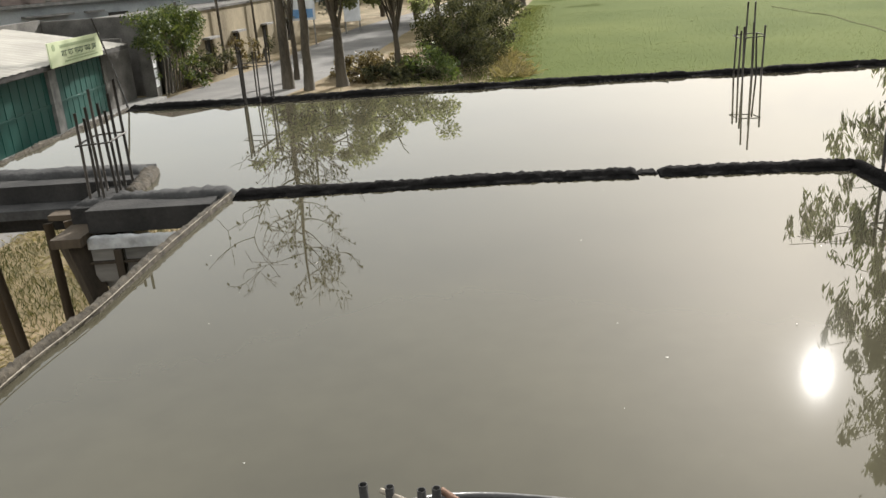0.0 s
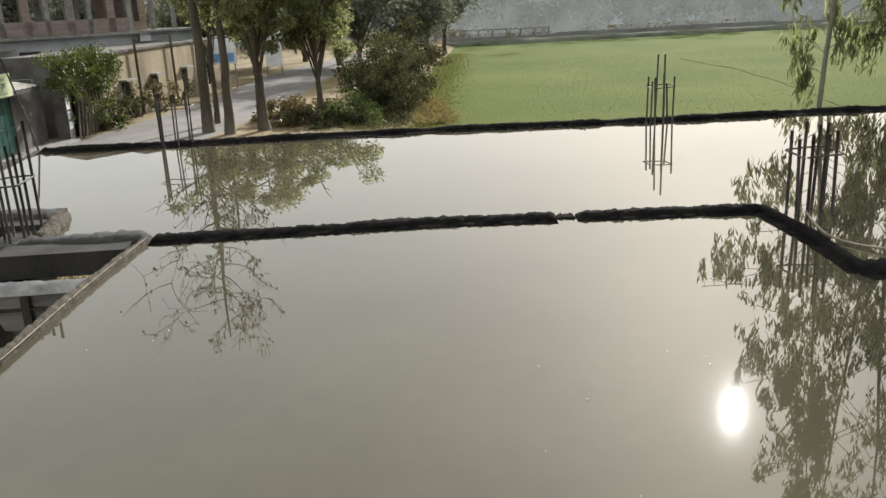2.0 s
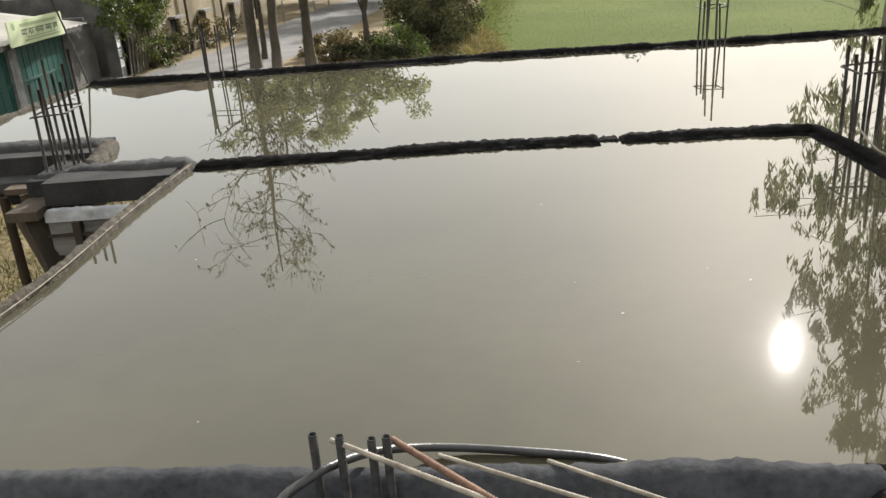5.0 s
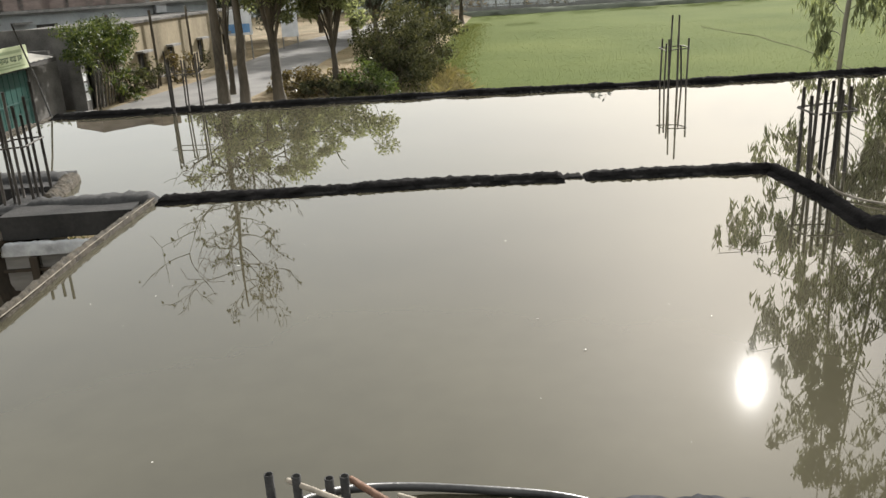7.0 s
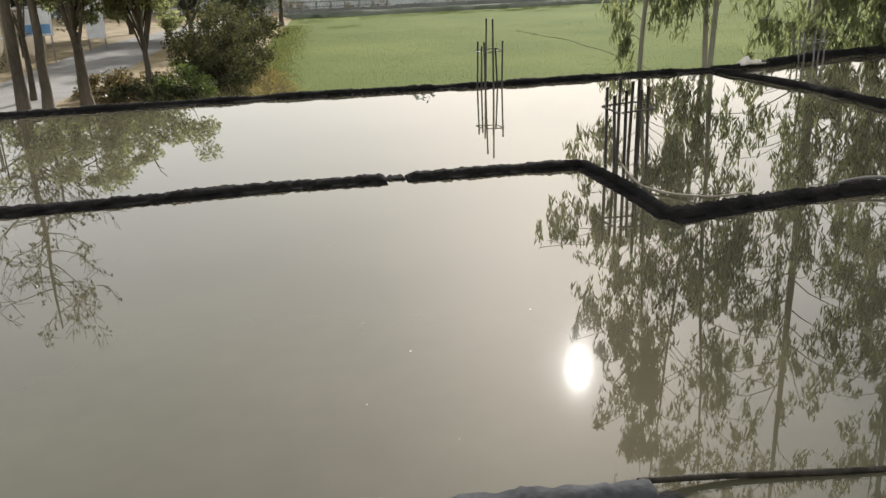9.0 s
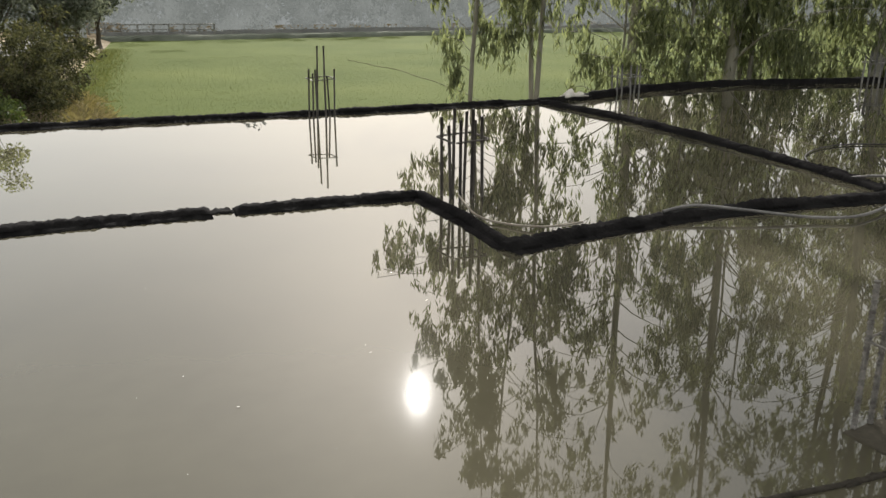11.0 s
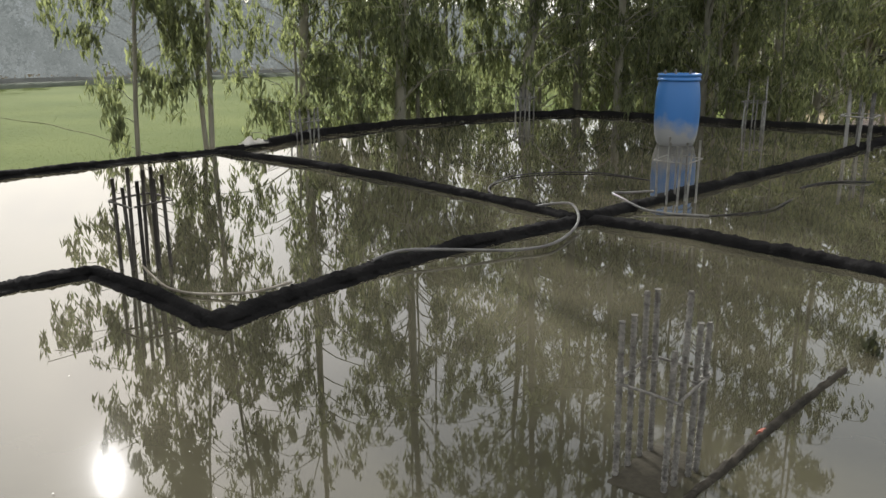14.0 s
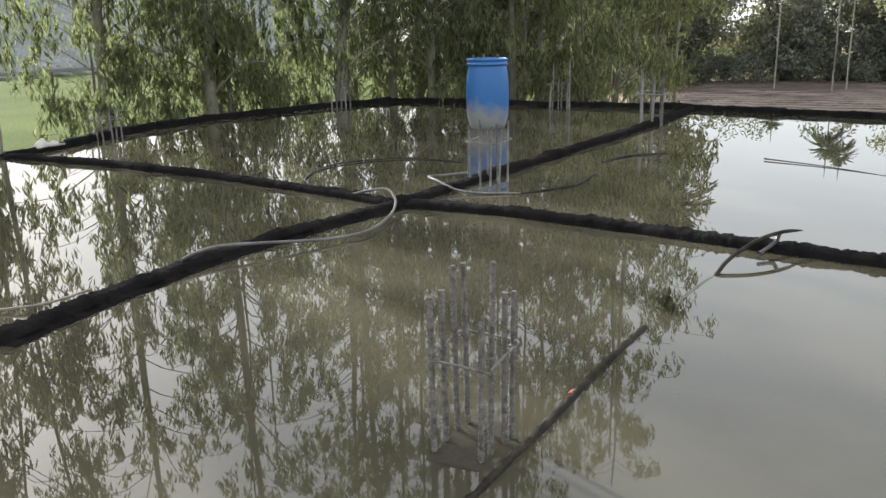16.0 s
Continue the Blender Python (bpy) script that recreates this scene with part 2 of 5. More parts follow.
SIGN_PAINT = varied("pale_yellow_green_sign", (0.44, 0.50, 0.30), (0.62, 0.66, 0.44), 1.5, 0.6, 0.0)
SIGN_DARK = varied("dark_green_lettering", (0.02, 0.05, 0.03), (0.06, 0.10, 0.06), 8.0, 0.6, 0.0)
SIGN_FAINT = varied("faded_lettering", (0.24, 0.30, 0.16), (0.36, 0.42, 0.26), 8.0, 0.6, 0.0)
WHITE_PAINT = varied("dirty_white_paint", (0.48, 0.49, 0.50), (0.76, 0.77, 0.78), 2.0, 0.7, 0.0)
BLUE_PAINT = varied("faded_blue_paint", (0.08, 0.20, 0.40), (0.20, 0.36, 0.58), 2.0, 0.6, 0.0)
TANK = varied("black_tank_plastic", (0.012, 0.012, 0.013), (0.035, 0.035, 0.037), 3.0, 0.5, 0.1)
WHITE_FLECK = varied("white_flecks", (0.6, 0.58, 0.52), (0.85, 0.82, 0.76), 20.0, 0.8, 0.0)
RED_TAPE = varied("red_tape", (0.20, 0.05, 0.035), (0.36, 0.12, 0.08), 12.0, 0.6, 0.0)


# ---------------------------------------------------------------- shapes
def haze_glow_material(name, dark, light, own=(0.02, 0.022, 0.02)):
    """Far distance: the haze is painted on as a plain pale grey-green glow of the surface."""
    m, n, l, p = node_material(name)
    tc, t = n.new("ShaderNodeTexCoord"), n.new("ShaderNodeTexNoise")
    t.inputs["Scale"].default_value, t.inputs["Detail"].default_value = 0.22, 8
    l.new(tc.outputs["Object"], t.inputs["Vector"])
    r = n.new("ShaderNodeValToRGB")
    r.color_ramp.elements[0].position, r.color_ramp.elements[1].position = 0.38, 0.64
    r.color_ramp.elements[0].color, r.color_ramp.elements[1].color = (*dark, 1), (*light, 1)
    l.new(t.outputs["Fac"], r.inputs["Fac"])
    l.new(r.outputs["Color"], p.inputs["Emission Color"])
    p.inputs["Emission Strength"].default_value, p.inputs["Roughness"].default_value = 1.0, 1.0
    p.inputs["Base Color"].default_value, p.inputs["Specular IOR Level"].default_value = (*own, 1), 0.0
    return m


HAZE = haze_glow_material("distant_haze_glow", (0.165, 0.176, 0.172), (0.21, 0.222, 0.218))
HAZE_WOOD = haze_glow_material("distant_wood_haze_glow", (0.108, 0.116, 0.109), (0.162, 0.171, 0.162), (0.045, 0.05, 0.045))


class Shape:
    """Vertices and faces of one mesh."""

    def __init__(self):
        self.v, self.f = [], []

    def box(self, x0, x1, y0, y1, z0, z1, m=None):
        b = len(self.v)
        for z in (z0, z1):
            for x, y in ((x0, y0), (x1, y0), (x1, y1), (x0, y1)):
                p = Vector((x, y, z))
                self.v.append(tuple(m @ p if m else p))
        for q in ((3, 2, 1, 0), (4, 5, 6, 7), (0, 1, 5, 4), (1, 2, 6, 5), (2, 3, 7, 6), (3, 0, 4, 7)):
            self.f.append(tuple(b + i for i in q))
        return self

    def tube(self, pts, radii, sides=8, cap=True, ribs=0.0):
        pts = [Vector(p) for p in pts]
        if not isinstance(radii, (list, tuple)):
            radii = [radii] * len(pts)
        b = len(self.v)
        for i, p in enumerate(pts):
            d = (pts[min(i + 1, len(pts) - 1)] - pts[max(i - 1, 0)])
            d = d.normalized() if d.length else Vector((0, 0, 1))
            side = d.cross(Vector((0, 0, 1)) if abs(d.z) < 0.9 else Vector((1, 0, 0))).normalized()
            up = side.cross(d)
            r = float(radii[i]) * (1 + (ribs if i % 2 else 0))
            for k in range(sides):
                a = 2 * math.pi * k / sides
                self.v.append(tuple(p + r * (math.cos(a) * side + math.sin(a) * up)))
        for i in range(len(pts) - 1):
            for k in range(sides):
                k2 = (k + 1) % sides
                self.f.append((b + i * sides + k, b + i * sides + k2, b + (i + 1) * sides + k2, b + (i + 1) * sides + k))
        if cap:
            self.f.append(tuple(b + k for k in range(sides)))
            self.f.append(tuple(b + (len(pts) - 1) * sides + k for k in reversed(range(sides))))
        return self

    def lathe(self, profile, sides=32, cap=True):
        b = len(self.v)
        for r, z in profile:
            for k in range(sides):
                a = 2 * math.pi * k / sides
                self.v.append((r * math.cos(a), r * math.sin(a), z))
        for i in range(len(profile) - 1):
            for k in range(sides):
                k2 = (k + 1) % sides
                self.f.append((b + i * sides + k, b + i * sides + k2, b + (i + 1) * sides + k2, b + (i + 1) * sides + k))
        if cap:
            self.f.append(tuple(b + k for k in reversed(range(sides))))
            self.f.append(tuple(b + (len(profile) - 1) * sides + k for k in range(sides)))
        return self

    def prism(self, outline, z0, z1):
        b, n = len(self.v), len(outline)
        self.v += [(x, y, z0) for x, y in outline] + [(x, y, z1) for x, y in outline]
        self.f.append(tuple(b + i for i in reversed(range(n))))
        self.f.append(tuple(b + n + i for i in range(n)))
        for i in range(n):
            j = (i + 1) % n
            self.f.append((b + i, b + j, b + n + j, b + n + i))
        return self

    def mesh(self, name, material, smooth=False):
        me = bpy.data.meshes.new(name)
        me.from_pydata(self.v, [], self.f)
        me.materials.append(material)
        if smooth:
            me.polygons.foreach_set("use_smooth", [True] * len(me.polygons))
        me.update()
        return me


def part(name, shape, material, parent, label="", smooth=False):
    """One mesh object under a thing or under a part."""
    ob = new(name, shape if isinstance(shape, bpy.types.Mesh) else shape.mesh(name, material, smooth))
    ob.parent = parent
    return tagged(ob, label)


def thing(name, label, category, group="", kind="", at=None):
    ob = new(name)
    ob.empty_display_size = 0.2
    if at is not None:
        ob.matrix_world = at
    return tagged(ob, label, category, group, kind)


def solid(name, shape, material, label, category, group="", kind="", smooth=False):
    return tagged(new(name, shape.mesh(name, material, smooth)), label, category, group, kind)


def smooth_path(pts, steps=6):
    """A rounded line through the points."""
    pts = [Vector(p) for p in pts]
    out = []
    for i in range(len(pts) - 1):
        a, b, c, d = pts[max(i - 1, 0)], pts[i], pts[i + 1], pts[min(i + 2, len(pts) - 1)]
        for s in range(steps):
            t = s / steps
            out.append(0.5 * ((2 * b) + (c - a) * t + (2 * a - 5 * b + 4 * c - d) * t * t + (3 * b - a - 3 * c + d) * t ** 3))
    return out + [pts[-1]]


def quads(centres, along, across, name, material, kite=True):
    """Many small leaves: centre, long half-axis and short half-axis of each."""
    n = len(centres)
    v = np.empty((n, 4, 3))
    v[:, 0], v[:, 2] = centres - along, centres + along
    mid = centres - along * (0.25 if kite else 0.0)
    v[:, 1], v[:, 3] = mid - across, mid + across
    me = bpy.data.meshes.new(name)
    me.vertices.add(4 * n)
    me.vertices.foreach_set("co", v.ravel())
    me.loops.add(4 * n)
    me.loops.foreach_set("vertex_index", np.arange(4 * n))
    me.polygons.add(n)
    me.polygons.foreach_set("loop_start", np.arange(0, 4 * n, 4))
    me.materials.append(material)
    me.update()
    return me


def unit(a):
    return a / np.maximum(np.linalg.norm(a, axis=1, keepdims=True), 1e-9)


# ---------------------------------------------------------------- ground, field, road
def rise(x, y):
    """Height of the land: the rice field lies low, the road side is raised."""
    edge = 0.3 + 0.10 * max(y - 20, 0) if y < 60 else 4.3 + 0.165 * (y - 60)
    s = min(max((edge - x) / 3.5, 0), 1)
    right = min(max((x - 30) / 12, 0), 1) * min(max((24 - y) / 12, 0), 1)
    s = max(s, right, min(max((12 - y) / 3, 0), 1) * min(max((16 - x) / 3, 0), 1))
    return -4.1 + 0.7 * s * s * (3 - 2 * s)


xs = np.concatenate([-np.geomspace(600, 32, 26), np.arange(-30, 31, 1.5), np.geomspace(32, 600, 26)])
ys = np.concatenate([-np.geomspace(600, 12, 16), np.arange(-10, 70, 1.5), np.geomspace(72, 700, 26)])
g = Shape()
for yy in ys:
    for xx in xs:
        g.v.append((xx, yy, rise(xx, yy) + 0.05 * noise.noise((xx * 0.3, yy * 0.3, 0))))
nx = len(xs)
for j in range(len(ys) - 1):
    for i in range(nx - 1):
        g.f.append((j * nx + i, j * nx + i + 1, (j + 1) * nx + i + 1, (j + 1) * nx + i))
solid("ground", g, GROUND, "dry earth with patches of grass", "ground", kind="structure", smooth=True)

field = Shape()
rows_y = [10.5, 20, 30, 38, 45, 52, 60, 68, 77, 90, 106, 108]
for yy in rows_y:
    left = (2.2 + 0.02 * yy) if yy < 38 else 2.6 + (yy - 38) * 0.142 - min(2.0, (yy - 38) * 0.12)
    if yy < 20:
        left = 2.8
    for k in range(13):
        field.v.append((left + (240 - left) * (k / 12) ** 2, yy + (0.1 * (left + (240 - left) * (k / 12) ** 2) if yy > 100 else 0), -3.98))
for j in range(len(rows_y) - 1):
    for k in range(12):
        field.f.append((j * 13 + k, j * 13 + k + 1, (j + 1) * 13 + k + 1, (j + 1) * 13 + k))
solid("rice_field", field, FIELD, "wide bright green field of young rice", "field", kind="structure")

bank = Shape()
pts = [(26.2, 68.4), (25.7, 55.7), (23.7, 44.4), (21.0, 34)]
bank.tube([(p.x + 0.5 * noise.noise((p.y * 0.2, 0, 0)), p.y, -4.0 + 0.05 * noise.noise((p.y, 0, 4))) for p in smooth_path([(x, y, 0) for x, y in pts], 14)], 0.065, 6)
solid("field_bank", bank, BANK_GRASS, "low earth bank between two rice plots", "bank", kind="structure", smooth=True)

road = Shape()
mid = smooth_path([(-13.2, 2, 0), (-11.6, 16, 0), (-9.9, 30, 0), (-8.5, 37.5, 0), (-7.0, 45, 0), (-6.1, 54, 0), (-4.6, 66, 0), (-0.5, 82, 0), (3.0, 98, 0), (6.5, 125, 0)], 8)
for i, p in enumerate(mid):
    d = (mid[min(i + 1, len(mid) - 1)] - mid[max(i - 1, 0)]).normalized()
    s = Vector((d.y, -d.x, 0))
    for o, z in ((-3.0, -0.06), (-2.7, 0.05), (0, 0.09), (2.4, 0.05), (2.7, -0.06)):
        q = p + s * o
        road.v.append((q.x, q.y, max(rise(q.x, q.y), -3.45) + z))
for i in range(len(mid) - 1):
    for k in range(4):
        road.f.append((i * 5 + k, i * 5 + k + 1, (i + 1) * 5 + k + 1, (i + 1) * 5 + k))
solid("road", road, ASPHALT, "narrow grey worn asphalt village road", "road", kind="structure", smooth=True)

# ---------------------------------------------------------------- roof slab and water
OUT = [(1.20, -4.0), (1.20, 1.60), (0.77, 1.68), (0.33, 1.71), (0.03, 1.74), (-0.46, 1.80), (-1.23, 1.88), (-1.86, 1.93), (-1.86, 2.6), (-1.70, 4.4), (-1.58, 5.38), (-2.25, 5.42), (-2.36, 6.34), (-4.02, 6.5), (-3.98, 8.0), (-3.80, 9.72),
       (0.0, 9.70), (3.9, 9.46), (6.5, 9.42), (7.4, 9.52), (8.4, 9.92), (10.5, 10.06), (12.8, 9.6), (14.35, 9.0), (14.25, 6.0),
       (14.2, 3.4), (13.7, 1.6), (13.35, 0.4), (13.3, -4.0)]
solid("roof_slab", Shape().prism(OUT, -0.19, -0.045), CONCRETE, "grey concrete roof slab under shallow water", "slab", kind="structure")
WAT = [(x * 0.9985 + 0.004, y) for x, y in OUT]
w = Shape()
w.v = [(x, y, 0.0) for x, y in WAT]
w.f = [tuple(range(len(WAT)))]
solid("water", w, WATER, "still muddy curing water covering the roof", "water", kind="structure")


def lumpy(pts, width, height, seed=0.0, lump=0.35, step=0.015, base=-0.05, taper=True, mirror_strip=0.0):
    """A hand-laid mortar ridge along a line; the last argument is the width of a thin strip added in place of its dark
    reflection.
    """
    line = [Vector((x, y, 0)) for x, y in pts]
    samples = []
    for a, b in zip(line, line[1:]):
        n = max(2, int((b - a).length / step))
        samples += [a.lerp(b, i / n) for i in range(n)]
    samples.append(line[-1])
    s, prof = Shape(), (-1.0, -0.86, -0.55, -0.15, 0.3, 0.66, 0.9, 1.0)
    top = (0.0, 0.78, 0.96, 1.0, 1.0, 0.95, 0.74, 0.0)
    for i, p in enumerate(samples):
        d = (samples[min(i + 1, len(samples) - 1)] - samples[max(i - 1, 0)]).normalized()
        n = Vector((-d.y, d.x, 0))
        big = noise.noise((p.x * 2.3 + seed, p.y * 2.3, seed))
        # ragged flat strip on the water, imitates the ridge's dark mirror image
        if mirror_strip:
            rag = 1 + 0.35 * big + 0.3 * noise.noise((p.x * 9, p.y * 9, seed)) + 0.25 * noise.noise((p.x * 33, p.y * 33, seed))
            for far, z in ((1.0, -0.012), (0.96, 0.0035), (0.0, 0.010)):
                q = p - n * (width / 2 + mirror_strip * rag * far)
                s.v.append((q.x, q.y, z))
        for k, (u, h) in enumerate(zip(prof, top)):
            fine = noise.noise((p.x * 11 + seed * 3, p.y * 11, k * 1.7))
            finer = noise.noise((p.x * 31 + seed, p.y * 31, k * 2.9))
            crumb = noise.noise((p.x * 74 + seed, p.y * 74, k * 4.3))
            q = p + n * (width / 2 * u * (1 + 0.6 * lump * big + 0.4 * lump * fine + 0.3 * lump * finer + 0.25 * lump * crumb))
            end = min(1.0, (0.75 + min(i, len(samples) - 1 - i) * 0.1)) if taper else 1.0
            if mirror_strip and k == 0:
                s.v.append((q.x, q.y, 0.0105))
                continue
            s.v.append((q.x, q.y, base + (height - base) * h * end + h * min(height - base, 0.12) * lump * (0.55 * big + 0.25 * fine + 0.3 * finer + 0.3 * crumb)))
    m = len(prof) + (3 if mirror_strip else 0)
    for i in range(len(samples) - 1):
        for k in range(m - 1):
            s.f.append((i * m + k, (i + 1) * m + k, (i + 1) * m + k + 1, i * m + k + 1))
    s.f.append(tuple(range(m)))
    s.f.append(tuple((len(samples) - 1) * m + k for k in reversed(range(m))))
    return s


def bund(pts, width, height, seed, label, material=None, lump=0.35, mirror_strip=0.0):
    return solid("mortar_bund", lumpy(pts, width, height, seed, lump, mirror_strip=mirror_strip), material or WET_MORTAR, label, "bund", "bunds on the roof", smooth=True)


DARK = "dark wet lumpy mortar ridge in the water"
bund([(-3.80, 9.66), (-2.3, 9.62), (-0.7, 9.64), (1.0, 9.60), (2.4, 9.50), (3.9, 9.40), (5.3, 9.42), (6.35, 9.36)], 0.11, 0.05, 1.0, DARK, mirror_strip=0.14)
bund([(6.35, 9.36), (7.25, 9.42)], 0.12, 0.06, 2.0, DARK)
bund([(7.25, 9.44), (8.4, 9.86), (10.4, 10.0), (12.7, 9.53), (14.25, 8.95)], 0.14, 0.09, 3.0, DARK + " below the trees")
bund([(14.25, 8.95), (14.17, 6.0), (14.12, 3.4), (13.62, 1.65), (13.3, 0.5), (13.25, -3.9)], 0.14, 0.08, 4.0, DARK)
bund([(-1.52, 5.43), (-0.4, 5.42), (0.3, 5.42), (1.21, 5.35)], 0.12, 0.038, 5.0, DARK + " by a gap", mirror_strip=0.075)
bund([(1.17, 5.355), (1.36, 5.335)], 0.13, 0.024, 6.0, "washed-out low mortar stretch with water over it", lump=0.5)
bund([(1.35, 5.335), (2.13, 5.27), (2.62, 5.20)], 0.12, 0.042, 7.0, DARK + " meeting a corner", mirror_strip=0.075)
bund([(2.60, 5.22), (2.59, 4.5), (2.52, 3.86)], 0.07, 0.05, 8.0, "narrow straight mortar lip beside a column", lump=0.15, mirror_strip=0.05)
bund([(2.49, 3.86), (3.13, 3.94), (3.85, 3.97), (4.62, 3.92), (5.70, 3.72)], 0.14, 0.05, 9.0, DARK + " under a hose", mirror_strip=0.05)
bund([(5.70, 3.72), (6.79, 3.64), (7.5, 3.57), (8.8, 3.47), (10.4, 3.32), (12.3, 3.24), (14.12, 3.2)], 0.15, 0.06, 10.0, DARK + " beside the blue drum")
bund([(5.72, 3.78), (5.95, 4.74), (6.18, 6.0), (6.36, 7.44), (6.38, 9.3)], 0.15, 0.05, 11.0, DARK)
bund([(5.72, 3.68), (5.74, 2.84), (5.56, 1.74), (5.40, 0.93), (5.30, 0.3), (5.1, -1.2), (4.9, -3.9)], 0.15, 0.06, 12.0, DARK + " under a hose")
# upstand mortar, darker and bluer than the slab concrete
solid("upstand", lumpy([(-1.9, 1.935), (-1.23, 1.885), (-0.46, 1.805), (0.03, 1.745), (0.33, 1.715), (0.77, 1.685), (1.17, 1.62)], 0.15, 0.07, 13.0, 0.19, base=-0.42),
      varied("dark_grey_mortar", (0.024, 0.025, 0.028), (0.074, 0.075, 0.079), 5.0, 0.95, 0.4, 40.0, gloss=0.06), "dark grey concrete upstand with a crumbly top edge", "kerb", kind="structure", smooth=True)
bund([(1.13, 1.63), (1.19, 1.3), (1.2, -3.9)], 0.14, 0.05, 21.0, DARK)
solid("landing", Shape().box(-1.9, 1.22, -4.0, 1.9, -0.55, -0.40), CONCRETE, "grey concrete landing below the roof slab edge", "landing", kind="structure")
# left edge and the ledges round the open bay
EDGE = "rough brown mortar edge of the flooded slab"
bund([(-1.56, 5.42), (-1.66, 4.42), (-1.72, 3.47), (-1.79, 3.1), (-1.83, 2.7), (-1.84, 1.96)], 0.054, 0.045, 14.0, EDGE, EDGE_MORTAR, 0.3)
bund([(-3.82, 9.66), (-3.95, 7.95), (-4.0, 6.5)], 0.05, 0.03, 15.0, EDGE, EDGE_MORTAR, 0.5)
bund([(-6.4, 6.42), (-4.0, 6.34), (-3.2, 6.27), (-2.42, 6.22)], 0.26, 0.08, 16.0, "grey mortar ledge beside the open bay", LEDGE, 0.22)
bund([(-2.40, 6.30), (-2.34, 5.95), (-2.32, 5.62)], 0.13, 0.06, 17.0, EDGE, EDGE_MORTAR, 0.4)
bund([(-2.40, 5.50), (-1.9, 5.44), (-1.54, 5.42)], 0.18, 0.06, 18.0, "grey mortar ledge beside the open bay", LEDGE, 0.3)
string = Shape().tube(smooth_path([(-1.545, 5.38, 0.035), (-1.64, 4.4, 0.03), (-1.69, 3.47, 0.03), (-1.77, 2.8, 0.03), (-1.79, 1.95, 0.03)], 5), 0.0028, 5)
solid("string_line", string, PALE_ROD, "thin white mason's string along the slab edge", "string")

rows = 27
for k in range(rows):
    x0 = 34 + k * 1.6
    ridge = lumpy([(x0, -30), (x0 + 0.3, -8), (x0, 14)], 1.15, -3.16, 30.0 + k, 0.5, 0.8, -3.62)
    tagged(new("soil_ridge", ridge.mesh("soil_ridge", PLOUGHED, True)), "long ridge of brown tilled soil", "soil", "ridges of the tilled field", "structure")

lean = Shape().tube([(-3.80, 9.63, -0.05), (-3.90, 9.65, 0.45), (-4.05, 9.66, 1.06)], [0.012, 0.011, 0.009], 7)
solid("leaning_pole", lean, DARK_PAINT, "thin dark pole leaning at the corner of the flooded roof", "pole", smooth=True)

# beams and formwork round the open bay
beam = thing("edge_beam", "dark concrete edge beam with formwork below it", "beam", kind="structure")
part("beam", Shape().box(-6.5, -2.42, 5.95, 6.46, -0.32, 0.035), BEAM, beam)
part("ledge", Shape().box(-6.5, -2.56, 5.74, 5.948, -0.17, -0.10), LEDGE, beam, "pale flat concrete ledge")
part("side_beam", Shape().box(-2.46, -1.625, 5.15, 5.41, -0.125, 0.03), BEAM, beam)
part("column_stub", Shape().box(-2.66, -2.40, 5.36, 5.94, -0.42, -0.004), BEAM, beam, "rough column top with rebar in it")
part("mortar_lump", lumpy([(-2.64, 5.5), (-2.5, 5.46), (-2.36, 5.5)], 0.12, 0.03, 19.0, 0.5), LEDGE, beam, smooth=True)
form = thing("formwork", "timber formwork boards with plastic sheet below the beam", "formwork")
for k in range(4):
    part("board", Shape().box(-2.45 + k * 0.225, -2.235 + k * 0.225, 5.10, 5.13, -0.45 + 0.012 * (k % 2), -0.20), BOARD, form)
part("plastic_sheet", lumpy([(-2.46, 5.105), (-2.2, 5.10), (-1.9, 5.105), (-1.62, 5.10)], 0.035, -0.13, 20.0, 0.25, base=-0.215), PLASTIC_SHEET, form, "crumpled pale plastic sheet", True)
part("batten", Shape().box(-2.46, -1.6, 5.07, 5.098, -0.315, -0.30), TIMBER, form)
part("batten", Shape().box(-2.285, -2.235, 5.06, 5.098, -0.50, -0.22), TIMBER, form)
part("bearer", Shape().box(-2.66, -2.46, 5.0, 5.34, -0.17, -0.11), TIMBER, form)
part("bearer", Shape().tube([(-2.60, 5.18, -0.172), (-2.50, 5.12, -0.45), (-2.36, 5.06, -0.95)], [0.105, 0.09, 0.07], 4), TIMBER, form, "squared leaning timber")
part("plank", Shape().box(-2.95, -2.66, 5.60, 5.735, -0.15, -0.11), TIMBER, form)
part("soffit_board", Shape().box(-2.46, -1.62, 5.14, 5.5, -0.50, -0.455), BOARD, form)


def prop(a, b, r):
    s = Shape().tube([a, tuple((Vector(a) + Vector(b)) / 2 + Vector((0.03, 0.02, 0))), b], [r, r * 1.05, r * 1.1], 9)
    solid("timber_prop", s, TIMBER, "rough round timber prop under the beam", "prop", "props under the slab", smooth=True)


prop((-2.97, 5.62, -0.17), (-2.82, 5.2, -3.5), 0.034)
prop((-2.74, 5.5, -0.12), (-2.2, 5.05, -3.5), 0.05)
prop((-3.32, 5.4, -0.17), (-2.95, 5.2, -3.5), 0.03)
prop((-3.9, 6.2, -0.3), (-3.7, 6.3, -3.5), 0.05)
for x, y in ((-2.45, 5.65), (2.8, 5.2), (3.3, 9.1), (-2.25, 9.4), (6.9, 3.5), (8.0, 9.5), (12.9, 9.3), (11.7, 3.3), (2.6, 1.6), (-1.6, 1.6), (13.9, 5.4)):
    solid("column", Shape().box(x - 0.13, x + 0.13, y - 0.13, y + 0.13, -3.6, -0.19), CONCRETE, "square concrete column below the roof slab", "column", "columns below the roof", "structure")


